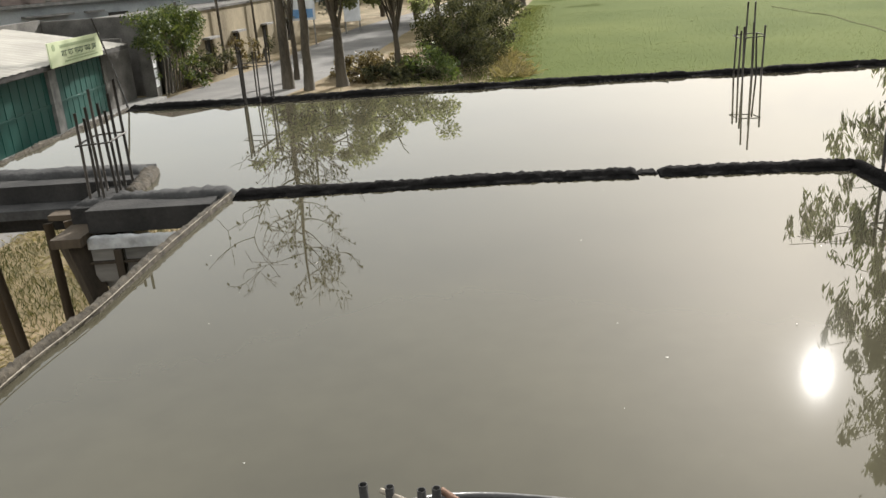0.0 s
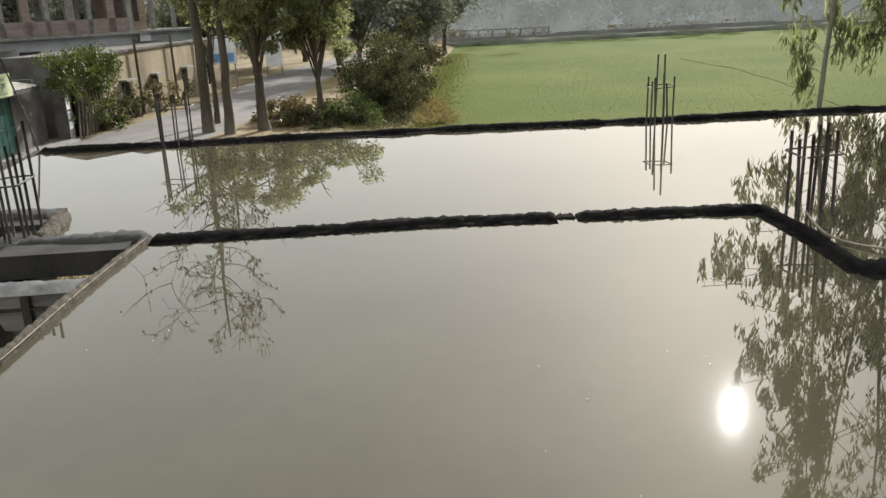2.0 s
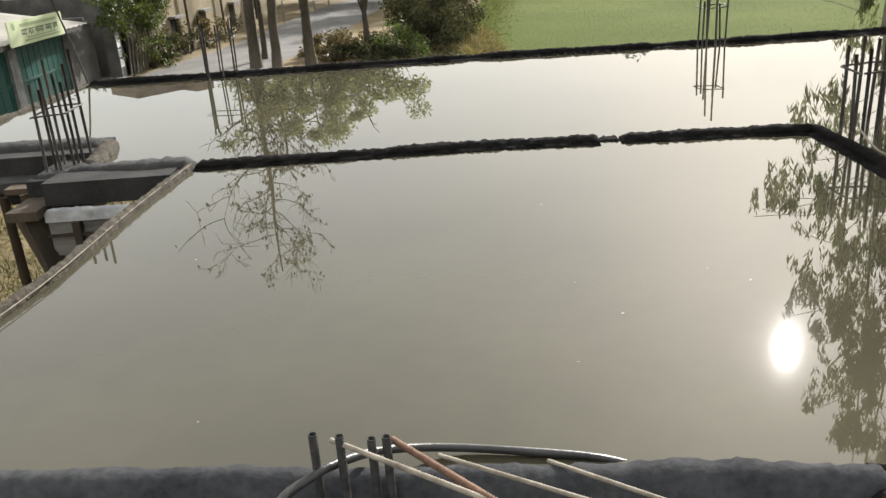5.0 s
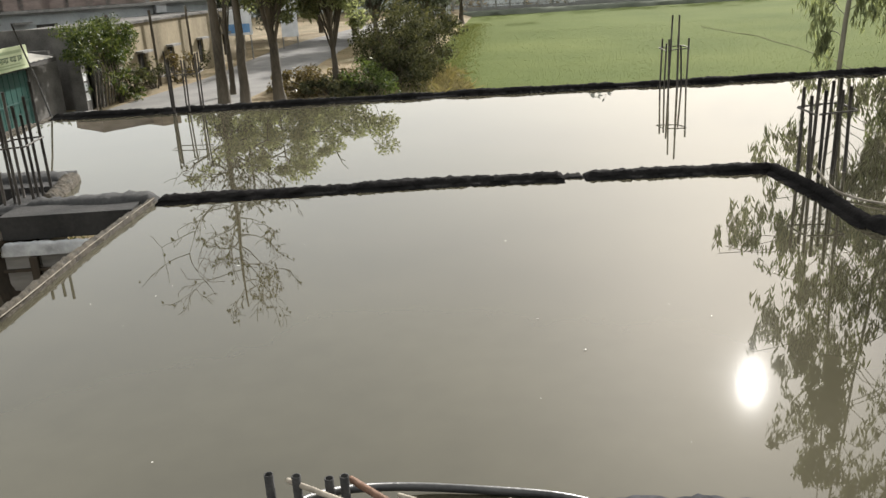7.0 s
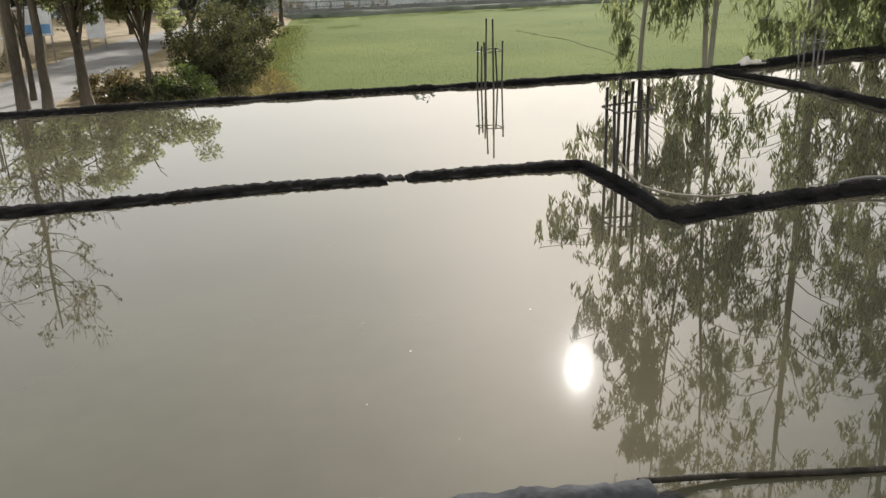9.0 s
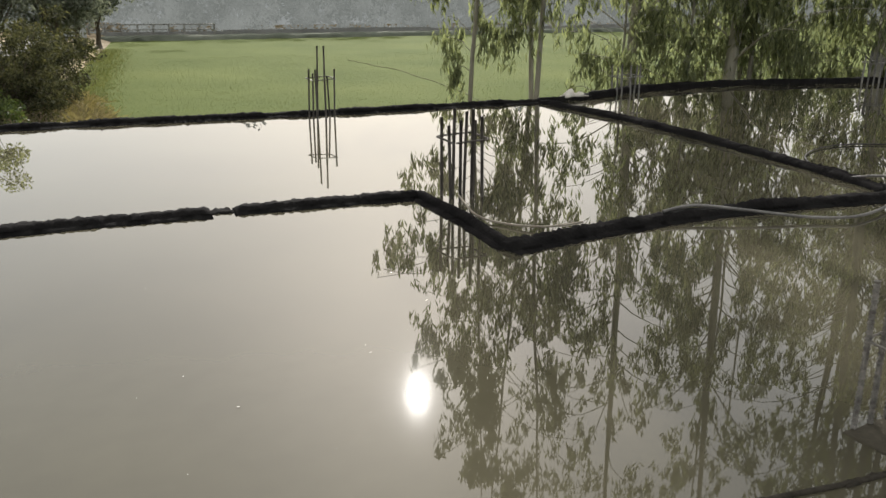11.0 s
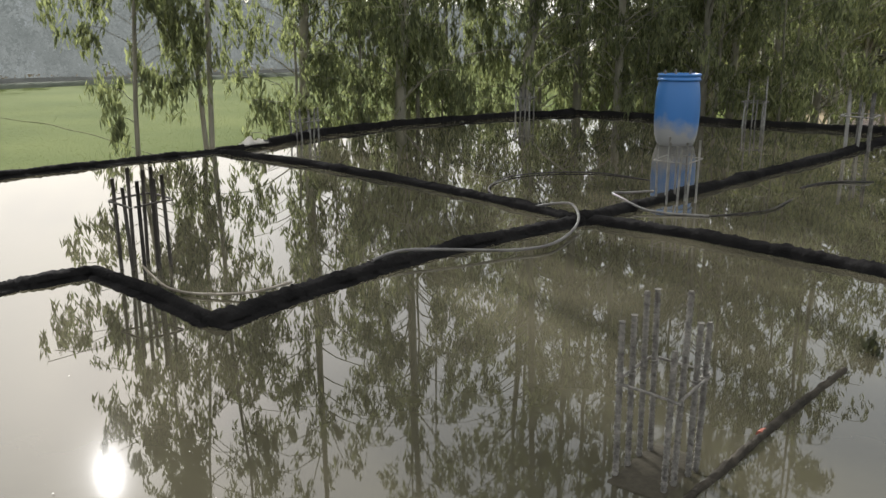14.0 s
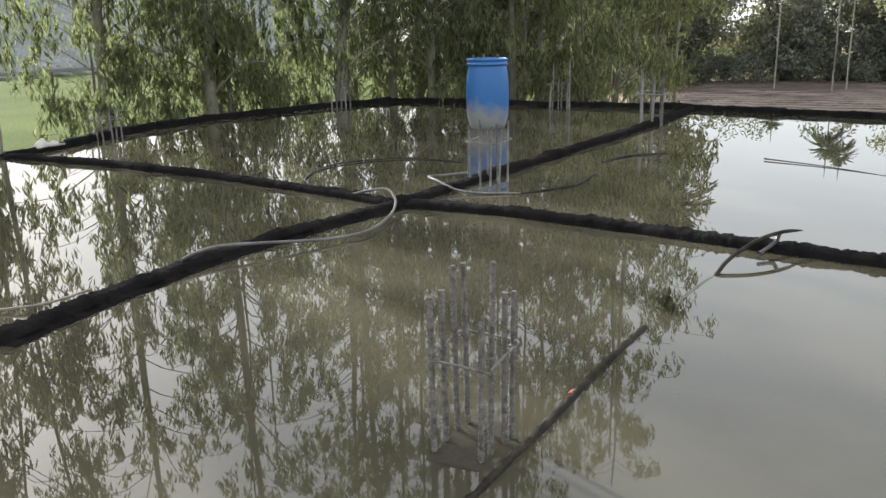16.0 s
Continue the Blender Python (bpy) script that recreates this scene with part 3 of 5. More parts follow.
# ---------------------------------------------------------------- rebar
def cage(bars, ring_z, radius, material, label, ribbed=False):
    """Starter bars of a column, tied by one stirrup; bars: x, y, height, lean."""
    cx, cy = sum(b[0] for b in bars) / len(bars), sum(b[1] for b in bars) / len(bars)
    t = thing("rebar_cage", label, "rebar", "rebar cages on the roof", at=pose(cx, cy, 0))
    for x, y, h, lx, ly in bars:
        n = int((h + 0.05) / 0.0085) if ribbed else 6
        pts = [(x - cx + lx * (i / n), y - cy + ly * (i / n), -0.05 + (h + 0.05) * i / n) for i in range(n + 1)]
        part("bar", Shape().tube(pts, radius, 8 if ribbed else 7, ribs=0.5 if ribbed else 0), material, t, smooth=True)
    x0, x1 = min(b[0] for b in bars) - cx - radius * 1.6, max(b[0] for b in bars) - cx + radius * 1.6
    y0, y1 = min(b[1] for b in bars) - cy - radius * 1.6, max(b[1] for b in bars) - cy + radius * 1.6
    if ribbed:
        for x, y, h, lx, ly in bars:
            u = (ring_z[0] + 0.05) / (h + 0.05)
            turns = [(x - cx + lx * u + radius * 1.5 * math.cos(0.7 * i), y - cy + ly * u + radius * 1.5 * math.sin(0.7 * i), ring_z[0] - 0.004 + 0.0014 * i) for i in range(20)]
            part("tie_wire", Shape().tube(turns, 0.0022, 5), material, t, "twisted tie wire", True)
    for k, z in enumerate(ring_z):
        loop = [(x0, y0, z), (x1, y0, z + 0.012), (x1, y1, z + 0.02), (x0, y1, z + 0.008), (x0, y0 - 0.02, z - 0.004)]
        bent = []
        for p, q in zip(loop, loop[1:]):
            p, q = Vector(p), Vector(q)
            bent += [p.lerp(q, 0.06), p.lerp(q, 0.5) + Vector((0, 0, 0.002)), p.lerp(q, 0.94)]
        part("stirrup", Shape().tube(bent, radius * 0.6, 6), material, t, smooth=True)
    return t


def grid_bars(cx, cy, wx, wy, heights, turn=0.0, seed=1):
    rng = random.Random(seed)
    spots = [(-1, -1), (0, -1), (1, -1), (1, 0), (1, 1), (0, 1), (-1, 1), (-1, 0)]
    c, s = math.cos(turn), math.sin(turn)
    out = []
    for (u, v), h in zip(spots, heights):
        x, y = u * wx / 2, v * wy / 2
        out.append((cx + c * x - s * y, cy + s * x + c * y, h, rng.uniform(-0.02, 0.02), rng.uniform(-0.02, 0.02)))
    return out


cage([(2.485, 1.695, 0.51, -0.010, 0), (2.565, 1.695, 0.51, -0.012, 0), (2.645, 1.695, 0.565, -0.006, 0.004), (2.705, 1.685, 0.56, -0.010, 0.006),
      (2.485, 1.535, 0.45, 0.012, 0.0), (2.540, 1.530, 0.62, 0.012, -0.008), (2.625, 1.520, 0.505, 0.0, -0.004), (2.670, 1.515, 0.495, 0.008, -0.006)],
     (0.305,), 0.0077, SPLASHED, "cement-splashed ribbed rebar cage standing in the water", True)
kicker = lumpy([(2.43, 1.605), (2.60, 1.605), (2.76, 1.605)], 0.27, 0.004, 25.0, 0.12, base=-0.05, taper=False)
solid("column_kicker", kicker, varied("submerged_mortar", (0.030, 0.027, 0.020), (0.075, 0.066, 0.048), 9.0, 0.8, 0.3, 60.0, gloss=0.1), "low muddy mortar pad round the foot of the rebar cage", "mortar pad", smooth=True)
cage(grid_bars(3.265, 9.12, 0.21, 0.22, (0.55, 0.80, 0.55, 0.46, 0.57, 0.79, 0.54, 0.50), 0.12, 3), (0.43,), 0.010, STEEL, "dark column starter bars, two of them tall, standing in the water")
cage(grid_bars(2.88, 5.08, 0.20, 0.20, (0.55, 0.62, 0.56, 0.52, 0.57, 0.60, 0.55, 0.50), 0.2, 4), (0.40,), 0.0115, STEEL, "dark column starter bars beside a mortar lip")
cage(grid_bars(-2.26, 9.62, 0.32, 0.2, (0.62, 0.58, 0.66, 0.60, 0.63, 0.57, 0.68, 0.6), 0.38, 5), (0.42,), 0.009, STEEL, "dark column starter bars at the slab edge")
cage(grid_bars(-2.47, 5.66, 0.20, 0.30, (0.62, 0.66, 0.68, 0.72, 0.80, 0.58, 0.74, 0.56), 0.0, 6), (0.40,), 0.0105, STEEL, "dark column starter bars on the beam by the open bay")
cage(grid_bars(6.86, 3.50, 0.24, 0.22, (0.50, 0.47, 0.53, 0.50, 0.46, 0.55, 0.50, 0.52), -0.25, 7), (0.36,), 0.0095, CEMENTED, "grey cement-coated rebar cage before the blue drum")
cage(grid_bars(8.04, 9.62, 0.34, 0.2, (0.42, 0.40, 0.44, 0.42, 0.40, 0.43, 0.42, 0.40), 0.1, 8), (0.25,), 0.012, CEMENTED, "grey rebar cage near the slab edge")
cage(grid_bars(13.05, 9.3, 0.34, 0.2, (0.52, 0.50, 0.54, 0.40, 0.50, 0.53, 0.45, 0.52), 0.1, 9), (0.34,), 0.014, CEMENTED, "grey rebar cage near the slab edge")
cage(grid_bars(13.95, 5.4, 0.2, 0.3, (0.42, 0.45, 0.80, 0.42, 0.75, 0.40, 0.42, 0.5), 0.1, 10), (0.38,), 0.012, CEMENTED, "grey rebar cage at the edge towards the trees")
cage(grid_bars(11.7, 3.28, 0.26, 0.26, (0.72, 0.66, 0.70, 0.68, 0.74, 0.66, 0.7, 0.6), 0.3, 11), (0.42,), 0.016, CEMENTED, "grey rebar cage beside the mortar ridge")

# ---------------------------------------------------------------- drum
drum = thing("plastic_drum", "blue plastic drum with dried cement on its lower part", "drum", at=pose(10.77, 5.30, -0.02, 0, 0, 20))
part("body", Shape().lathe([(0.20, 0.0), (0.225, 0.012), (0.25, 0.06), (0.277, 0.16), (0.289, 0.30), (0.292, 0.45), (0.288, 0.62), (0.275, 0.76), (0.262, 0.83),
                            (0.258, 0.845), (0.258, 0.86), (0.268, 0.862)], 48), BLUE_DRUM, drum, smooth=True)
part("rim", Shape().lathe([(0.262, 0.858), (0.280, 0.862), (0.284, 0.875), (0.280, 0.888), (0.270, 0.890), (0.270, 0.918), (0.279, 0.922), (0.279, 0.945), (0.268, 0.950),
                           (0.255, 0.945), (0.25, 0.90)], 48), BLUE_DRUM, drum, "blue screw rim", smooth=True)
for a in (0.3, 2.2, 3.9):
    part("rope_knot", Shape().tube([(0.2 * math.cos(a), 0.2 * math.sin(a), 0.90), (0.22 * math.cos(a), 0.22 * math.sin(a), 1.0)], [0.02, 0.012], 6), GREY_HOSE, drum)

# ---------------------------------------------------------------- hoses, pipes, rods
Z = lambda pts, z: [(x, y, z) for x, y in pts]
hose = smooth_path([(3.7, 3.97, 0.06), (3.95, 3.96, 0.075), (4.2, 3.78, 0.06), (4.52, 3.56, 0.03), (4.8, 3.44, 0.03), (5.23, 3.53, 0.03), (5.58, 3.68, 0.06), (5.8, 3.88, 0.1),
                    (5.82, 4.05, 0.08), (5.8, 4.25, 0.03), (5.84, 4.4, 0.0)], 7)
solid("water_hose", Shape().tube(hose, 0.0098, 8), GREY_HOSE, "grey plastic water hose looped over the mortar ridge", "hose", smooth=True)
hose = smooth_path([(5.95, 4.6, 0.0), (6.35, 5.1, 0.010), (7.0, 5.35, 0.012), (7.5, 5.22, 0.012), (7.85, 4.8, 0.010), (7.8, 4.2, 0.0)], 7)
solid("thin_hose", Shape().tube(hose, 0.0072, 8), CONDUIT, "thin dark hose curling in the shallow water", "hose", smooth=True)
hose = smooth_path([(6.95, 3.75, 0.06), (6.78, 3.93, 0.05), (6.60, 3.95, 0.07), (6.42, 3.80, 0.08), (6.30, 3.45, 0.02), (6.48, 3.05, 0.005)], 7)
solid("water_hose", Shape().tube(hose, 0.0105, 8), GREY_HOSE, "grey hose bent over the ridge near the drum", "hose", smooth=True)
hose = smooth_path([(6.44, 3.1, 0.0), (6.94, 2.78, 0.010), (7.5, 2.78, 0.008), (7.75, 2.8, -0.01)], 7)
solid("thin_hose", Shape().tube(hose, 0.0072, 8), CONDUIT, "thin dark hose lying in the shallow water", "hose", smooth=True)
hose = smooth_path([(8.3, 2.92, 0.0), (8.6, 2.85, 0.008), (8.84, 2.74, 0.008), (9.1, 2.48, 0.0)], 7)
solid("thin_hose", Shape().tube(hose, 0.010, 8), CONDUIT, "short dark hose piece rising from the water", "hose", smooth=True)
hose = smooth_path([(4.76, 1.25, -0.02), (4.82, 1.235, 0.01), (4.97, 1.20, 0.05), (5.22, 1.10, 0.1), (5.42, 0.99, 0.115), (5.57, 0.89, 0.10)], 7)
solid("hose_end", Shape().tube(hose, [0.0115] * (len(hose) - 5) + [0.010, 0.008, 0.006, 0.004, 0.002], 8), MUDDY_PIPE, "cut end of a hose leaning over the ridge", "hose", smooth=True)
hose = smooth_path([(5.40, 1.0, 0.11), (5.36, 1.02, 0.06), (5.2, 1.08, 0.03)], 5)
solid("hose_scrap", Shape().tube(hose, 0.012, 7), BLACK_PIPE, "dark split strip hanging from the hose end", "hose", smooth=True)
pipe = smooth_path([(1.12, 1.69, 0.03), (1.39, 1.655, 0.012), (1.8, 1.56, 0.006), (2.3, 1.475, 0.002), (2.7, 1.455, 0.005), (2.98, 1.443, 0.004)], 7)
solid("black_pipe", Shape().tube(pipe, 0.0092, 8), MUDDY_PIPE, "long mud-coated plastic pipe lying in the shallow water", "pipe", smooth=True)
bund([(2.15, 1.49), (2.7, 1.45), (3.06, 1.437), (3.5, 1.41), (3.88, 1.38)], 0.032, 0.013, 22.0, "thin low mud ridge under the black pipe", MUDDY_PIPE, 0.4)
solid("red_tape", Shape().tube([(3.04, 1.442, 0.002), (3.075, 1.439, 0.002)], 0.0165, 8), RED_TAPE, "scrap of red tape on the black pipe", "tape")
weed = np.random.RandomState(5)
n = 70
tuft = quads(weed.normal(0, 1, (n, 3)) * (0.022, 0.022, 0.022) + (4.13, 1.35, 0.035), weed.normal(0, 1, (n, 3)) * (0.008, 0.008, 0.026), weed.normal(0, 1, (n, 3)) * 0.005, "weed_tuft", SHRUB_LEAF)
tagged(new("weed_tuft", tuft), "dark weed tuft caught in the shallow water", "weed")
trickle = smooth_path([(4.78, 1.245, -0.006), (4.55, 1.29, -0.003), (4.35, 1.315, -0.002), (4.17, 1.345, -0.006)], 8)
solid("water_trickle", Shape().tube(trickle, [0.010 - 0.004 * abs(i - 8) / 16 for i in range(len(trickle))], 8), WATER, "thin raised trickle of water running from the hose end", "water", smooth=True)
stick = smooth_path([(8.95, 1.5, 0.014), (8.69, 0.92, 0.006), (8.35, 0.42, 0.0)], 6)
solid("stick", Shape().tube(stick, [0.007 - 0.005 * i / len(stick) for i in range(len(stick))], 7), DARK_PAINT, "thin dark stick floating on the water", "stick", smooth=True)
wire = smooth_path([(2.78, 4.95, 0.05), (2.73, 4.75, 0.03), (2.68, 4.5, 0.02), (2.74, 4.3, 0.015), (2.9, 4.08, 0.03), (3.1, 3.98, 0.06)], 7)
solid("binding_wire", Shape().tube(wire, 0.007, 6), PALE_ROD, "loose pale wire lying by the rebar", "wire", smooth=True)

conduits = thing("conduit_stubs", "four black plastic conduit stubs standing in the mortar", "conduit")
for x, y, h, r in ((-0.276, 1.70, 0.243, 0.0115), (-0.211, 1.70, 0.232, 0.0115), (-0.133, 1.70, 0.218, 0.0115), (-0.096, 1.70, 0.221, 0.0115)):
    s = Shape()
    n = 16
    for rr, z in ((r, -0.41), (r, h), (r * 0.78, h), (r * 0.78, h - 0.05)):
        s.v += [(x + rr * math.cos(2 * math.pi * k / n), y + rr * math.sin(2 * math.pi * k / n), z) for k in range(n)]
    for j in range(3):
        s.f += [(j * n + k, j * n + (k + 1) % n, (j + 1) * n + (k + 1) % n, (j + 1) * n + k) for k in range(n)]
    part("conduit", s, CONDUIT, conduits, smooth=True)
def steel_rod(a, b, foot, radius, material, label, ribs):
    """A straight ribbed rod over the upstand, bent down to the landing at its far end."""
    a, b = Vector(a), Vector(b)
    e = b + (b - a) * 0.35
    n = int((e - a).length / 0.0045)
    pts = [a.lerp(e, i / n) for i in range(n)] + [e.lerp(Vector(foot), i / 40) for i in range(41)]
    solid("rod", Shape().tube(pts, radius, 8, ribs=ribs), material, label, "rod", "rods on the upstand", smooth=True)


PALE = "thin pale steel rod leaning on the upstand"
steel_rod((-0.237, 1.72, 0.209), (0.079, 1.50, 0.197), (0.36, 1.27, -0.39), 0.0062, PALE_ROD, "pale mud-coated steel rod leaning on the upstand", 0.2)
steel_rod((-0.087, 1.74, 0.185), (0.15, 1.45, 0.199), (0.30, 1.22, -0.39), 0.0072, RUST, "rusty ribbed steel rod leaning on the upstand", 0.4)
steel_rod((0.028, 1.80, 0.084), (0.378, 1.50, 0.137), (0.66, 1.24, -0.39), 0.0053, PALE_ROD, PALE, 0.2)
steel_rod((0.312, 1.76, 0.069), (0.553, 1.50, 0.121), (0.8, 1.24, -0.39), 0.0053, PALE_ROD, PALE, 0.2)
conduit = smooth_path([(-0.46, 1.48, -0.39), (-0.40, 1.54, 0.06), (-0.355, 1.60, 0.127), (-0.30, 1.66, 0.136), (-0.235, 1.72, 0.135), (-0.131, 1.86, 0.07), (0.04, 1.92, 0.024), (0.27, 1.885, 0.014), (0.46, 1.845, 0.004), (0.60, 1.82, -0.03)], 7)
solid("black_pipe", Shape().tube(conduit, 0.0125, 10), BLACK_PIPE, "black plastic pipe bending down into the water", "pipe", smooth=True)

sack = Shape()
for j in range(5):
    for i in range(9):
        x, y = 6.78 + 0.05 * i, 9.30 + 0.04 * j
        sack.v.append((x, y + 0.1 * (x - 6.7), 0.06 + 0.07 * abs(noise.noise((x * 6, y * 6, 1))) * math.sin(math.pi * i / 8) * math.sin(math.pi * j / 4) * 3))
for j in range(4):
    for i in range(8):
        sack.f.append((j * 9 + i, j * 9 + i + 1, (j + 1) * 9 + i + 1, (j + 1) * 9 + i))
sk = solid("cement_sack", sack, CLOTH, "crumpled grey cement sack lying on the bund", "sack", smooth=True)
sk.modifiers.new("thick", "SOLIDIFY").thickness = 0.02

flecks = np.random.RandomState(11)
n = 90
c = np.stack([flecks.uniform(-1.5, 5.2, n), flecks.uniform(1.9, 5.2, n), np.full(n, 0.004)], 1)
c = c[(c[:, 0] < 2.4) | (c[:, 1] < 3.7)]
a = flecks.normal(0, 1, (len(c), 3)) * (0.0020, 0.0015, 0.0)
tagged(new("floating_flecks", quads(c, a, a[:, [1, 0, 2]] * (-0.6, 0.6, 0), "floating_flecks", WHITE_FLECK)), "tiny pale flecks floating on the water", "debris", kind="stuff")


# ---------------------------------------------------------------- trees
def gum_tree(H, r0, crown, n_limbs, seed, lean=(0, 0), low=0.25, twigs=8, leaves=22):
    """A slender gum tree: tapered trunk, rising limbs, hanging twigs with long narrow leaves. crown(h): radius at height h (0..1)."""
    rng = np.random.RandomState(seed)
    tr = thing("gum_tree", "slender tree with pale bark and hanging narrow leaves", "tree", "grove beside the roof")
    steps = 14
    wob = rng.normal(0, 0.06, (steps + 1, 2)).cumsum(0) * 0.5
    spine = [Vector((lean[0] * (i / steps) + wob[i, 0] * i / steps, lean[1] * (i / steps) + wob[i, 1] * i / steps, H * i / steps)) for i in range(steps + 1)]
    s = Shape().tube(spine, [r0 * (1 - 0.85 * i / steps) for i in range(steps + 1)], 8)
    C, A, B = [], [], []
    for k in range(n_limbs):
        h = low + (0.98 - low) * ((k + rng.rand()) / n_limbs) ** 0.9
        if rng.rand() < (0.5 if h > 0.62 else 0.6 if crown(h) < 0.5 else 0.0):
            continue
        i = min(int(h * steps), steps - 1)
        base = spine[i].lerp(spine[i + 1], h * steps - i)
        az, R = rng.uniform(0, 2 * math.pi), crown(h) * rng.uniform(0.55, 1.1)
        d = np.array([math.cos(az), math.sin(az)])
        pts = []
        for t in np.linspace(0, 1, 6):
            z = base.z + R * (0.95 * t - 0.55 * t * t)
            pts.append((base.x + d[0] * R * t + rng.normal(0, 0.03), base.y + d[1] * R * t + rng.normal(0, 0.03), z))
        s.tube(pts, [max(0.006, r0 * 0.17 * (1 - h * 0.6) * (1 - 0.85 * t)) for t in np.linspace(0, 1, 6)], 5, cap=False)
        P = np.array(pts)
        for j in range(twigs):
            t = min(1.0, rng.uniform(0.5, 1.08) if j else 1.0) * 5
            q = P[int(min(t, 4))] + (P[int(min(t, 4)) + 1] - P[int(min(t, 4))]) * (t - int(min(t, 4)))
            off = rng.normal(0, 0.15, 3) * (1, 1, 0.6)
            length = rng.uniform(0.25, 0.7)
            u = rng.uniform(0, 1, leaves) ** 0.8
            c = q + off * u[:, None] + np.stack([np.zeros(leaves), np.zeros(leaves), -length * u], 1) + rng.normal(0, 0.04, (leaves, 3))
            a = unit(np.stack([rng.normal(0, 0.36, leaves), rng.normal(0, 0.36, leaves), -np.ones(leaves)], 1))
            side = unit(np.cross(a, rng.normal(0, 1, (leaves, 3))))
            L = rng.uniform(0.06, 0.112, leaves)[:, None]
            C.append(c), A.append(a * L), B.append(side * L * rng.uniform(0.15, 0.24, leaves)[:, None])
    part("trunk", s, BARK, tr, "smooth pale trunk with thin limbs", True)
    part("crown", quads(np.concatenate(C), np.concatenate(A), np.concatenate(B), "crown", GUM_LEAF), None, tr, "hanging grey-green leaves")
    return tr


cone = lambda a, b: (lambda h: a + (b - a) * h)
bulge = lambda r: (lambda h: r * (0.55 + 0.9 * math.sin(math.pi * min(1, 0.12 + 0.86 * h))) / 1.3)
# the two thin trees that stand apart
left_crown = lambda h: 0.3 if h < 0.36 else 0.85 if h < 0.41 else 1.3 if h < 0.48 else 1.8 if h < 0.66 else max(0.3, 1.8 - (h - 0.66) * 11)
t = gum_tree(12.0, 0.052, left_crown, 104, 21, (0.6, 0.1), 0.33, 5, 28)
t.matrix_world = pose(6.74, 12.25, -3.9)
next_crown = lambda h: 0.35 if h < 0.42 else 1.1 if h < 0.5 else max(0.4, 1.55 - max(0.0, h - 0.72) * 4)
t = gum_tree(13.6, 0.056, next_crown, 84, 22, (0.5, 0.2), 0.34, 5, 20)
t.matrix_world = pose(7.52, 11.35, -3.9)
copy_thing(t, pose(8.1, 11.9, -3.9, 0, 0, 130))
protos = [gum_tree(H, r0, bulge(R), n, sd, ln, lo, tw) for H, r0, R, n, sd, ln, lo, tw in (
    (14.5, 0.08, 1.7, 64, 31, (0.3, 0.1), 0.20, 5), (15.5, 0.12, 1.9, 64, 32, (-0.4, 0.3), 0.27, 5), (12.0, 0.055, 1.5, 56, 33, (0.2, -0.3), 0.22, 5),
    (16.5, 0.14, 2.0, 72, 34, (0.9, 0.2), 0.24, 5), (8.6, 0.04, 1.1, 46, 35, (-0.2, 0.2), 0.20, 5), (15.0, 0.13, 2.1, 100, 36, (0.3, 0.2), 0.12, 6))]
GROVE = [(9.9, 12.0, 4), (11.3, 12.3, 4), (12.2, 12.2, 4), (10.25, 12.35, 1), (11.59, 11.35, 3), (14.3, 10.42, 3), (15.6, 9.72, 1), (17.06, 11.43, 3),
         (17.8, 10.2, 5), (10.9, 11.4, 4), (12.4, 11.4, 2), (13.2, 11.1, 4), (15.0, 10.5, 4), (16.4, 8.6, 4), (16.6, 7.2, 2), (16.9, 5.9, 4), (17.2, 8.6, 0),
         (18.0, 7.4, 5), (19.6, 8.4, 3), (18.6, 6.4, 2), (20.2, 6.3, 5), (21.9, 7.9, 1), (22.0, 6.3, 5), (23.6, 6.8, 0), (13.2, 12.4, 0), (15.2, 13.2, 0), (19.4, 7.0, 5), (16.2, 11.3, 5), (18.4, 12.6, 5), (18.8, 10.4, 5), (17.6, 8.2, 0), (15.7, 8.8, 5), (16.1, 7.3, 5), (15.6, 9.6, 2), (13.7, 12.0, 4), (14.3, 12.6, 4), (12.9, 11.6, 4)]
rng = random.Random(4)
used = set()
for x, y, k in GROVE:
    m = pose(x, y, -3.95, 0, 0, rng.uniform(0, 360))
    if k in used:
        copy_thing(protos[k], m @ Matrix.Scale(rng.uniform(0.86, 1.1), 4))
    else:
        protos[k].matrix_world = m
        used.add(k)


def leaf_cloud(rng, centres, radius, per, size, droop=0.3, flat=0.75):
    """Leaves round many clump centres; denser at each clump's skin."""
    n = len(centres) * per
    c = np.repeat(np.asarray(centres), per, 0)
    rr = np.repeat(np.asarray(radius), per)[:, None]
    d = unit(rng.normal(0, 1, (n, 3)))
    c = c + d * rr * rng.uniform(0.35, 1.0, (n, 1)) * (1, 1, flat)
    a = unit(d * 0.6 + rng.normal(0, 0.6, (n, 3)) + (0, 0, -droop))
    side = unit(np.cross(a, rng.normal(0, 1, (n, 3))))
    L = rng.uniform(0.7, 1.3, (n, 1)) * size
    return c, a * L, side * L * 0.42


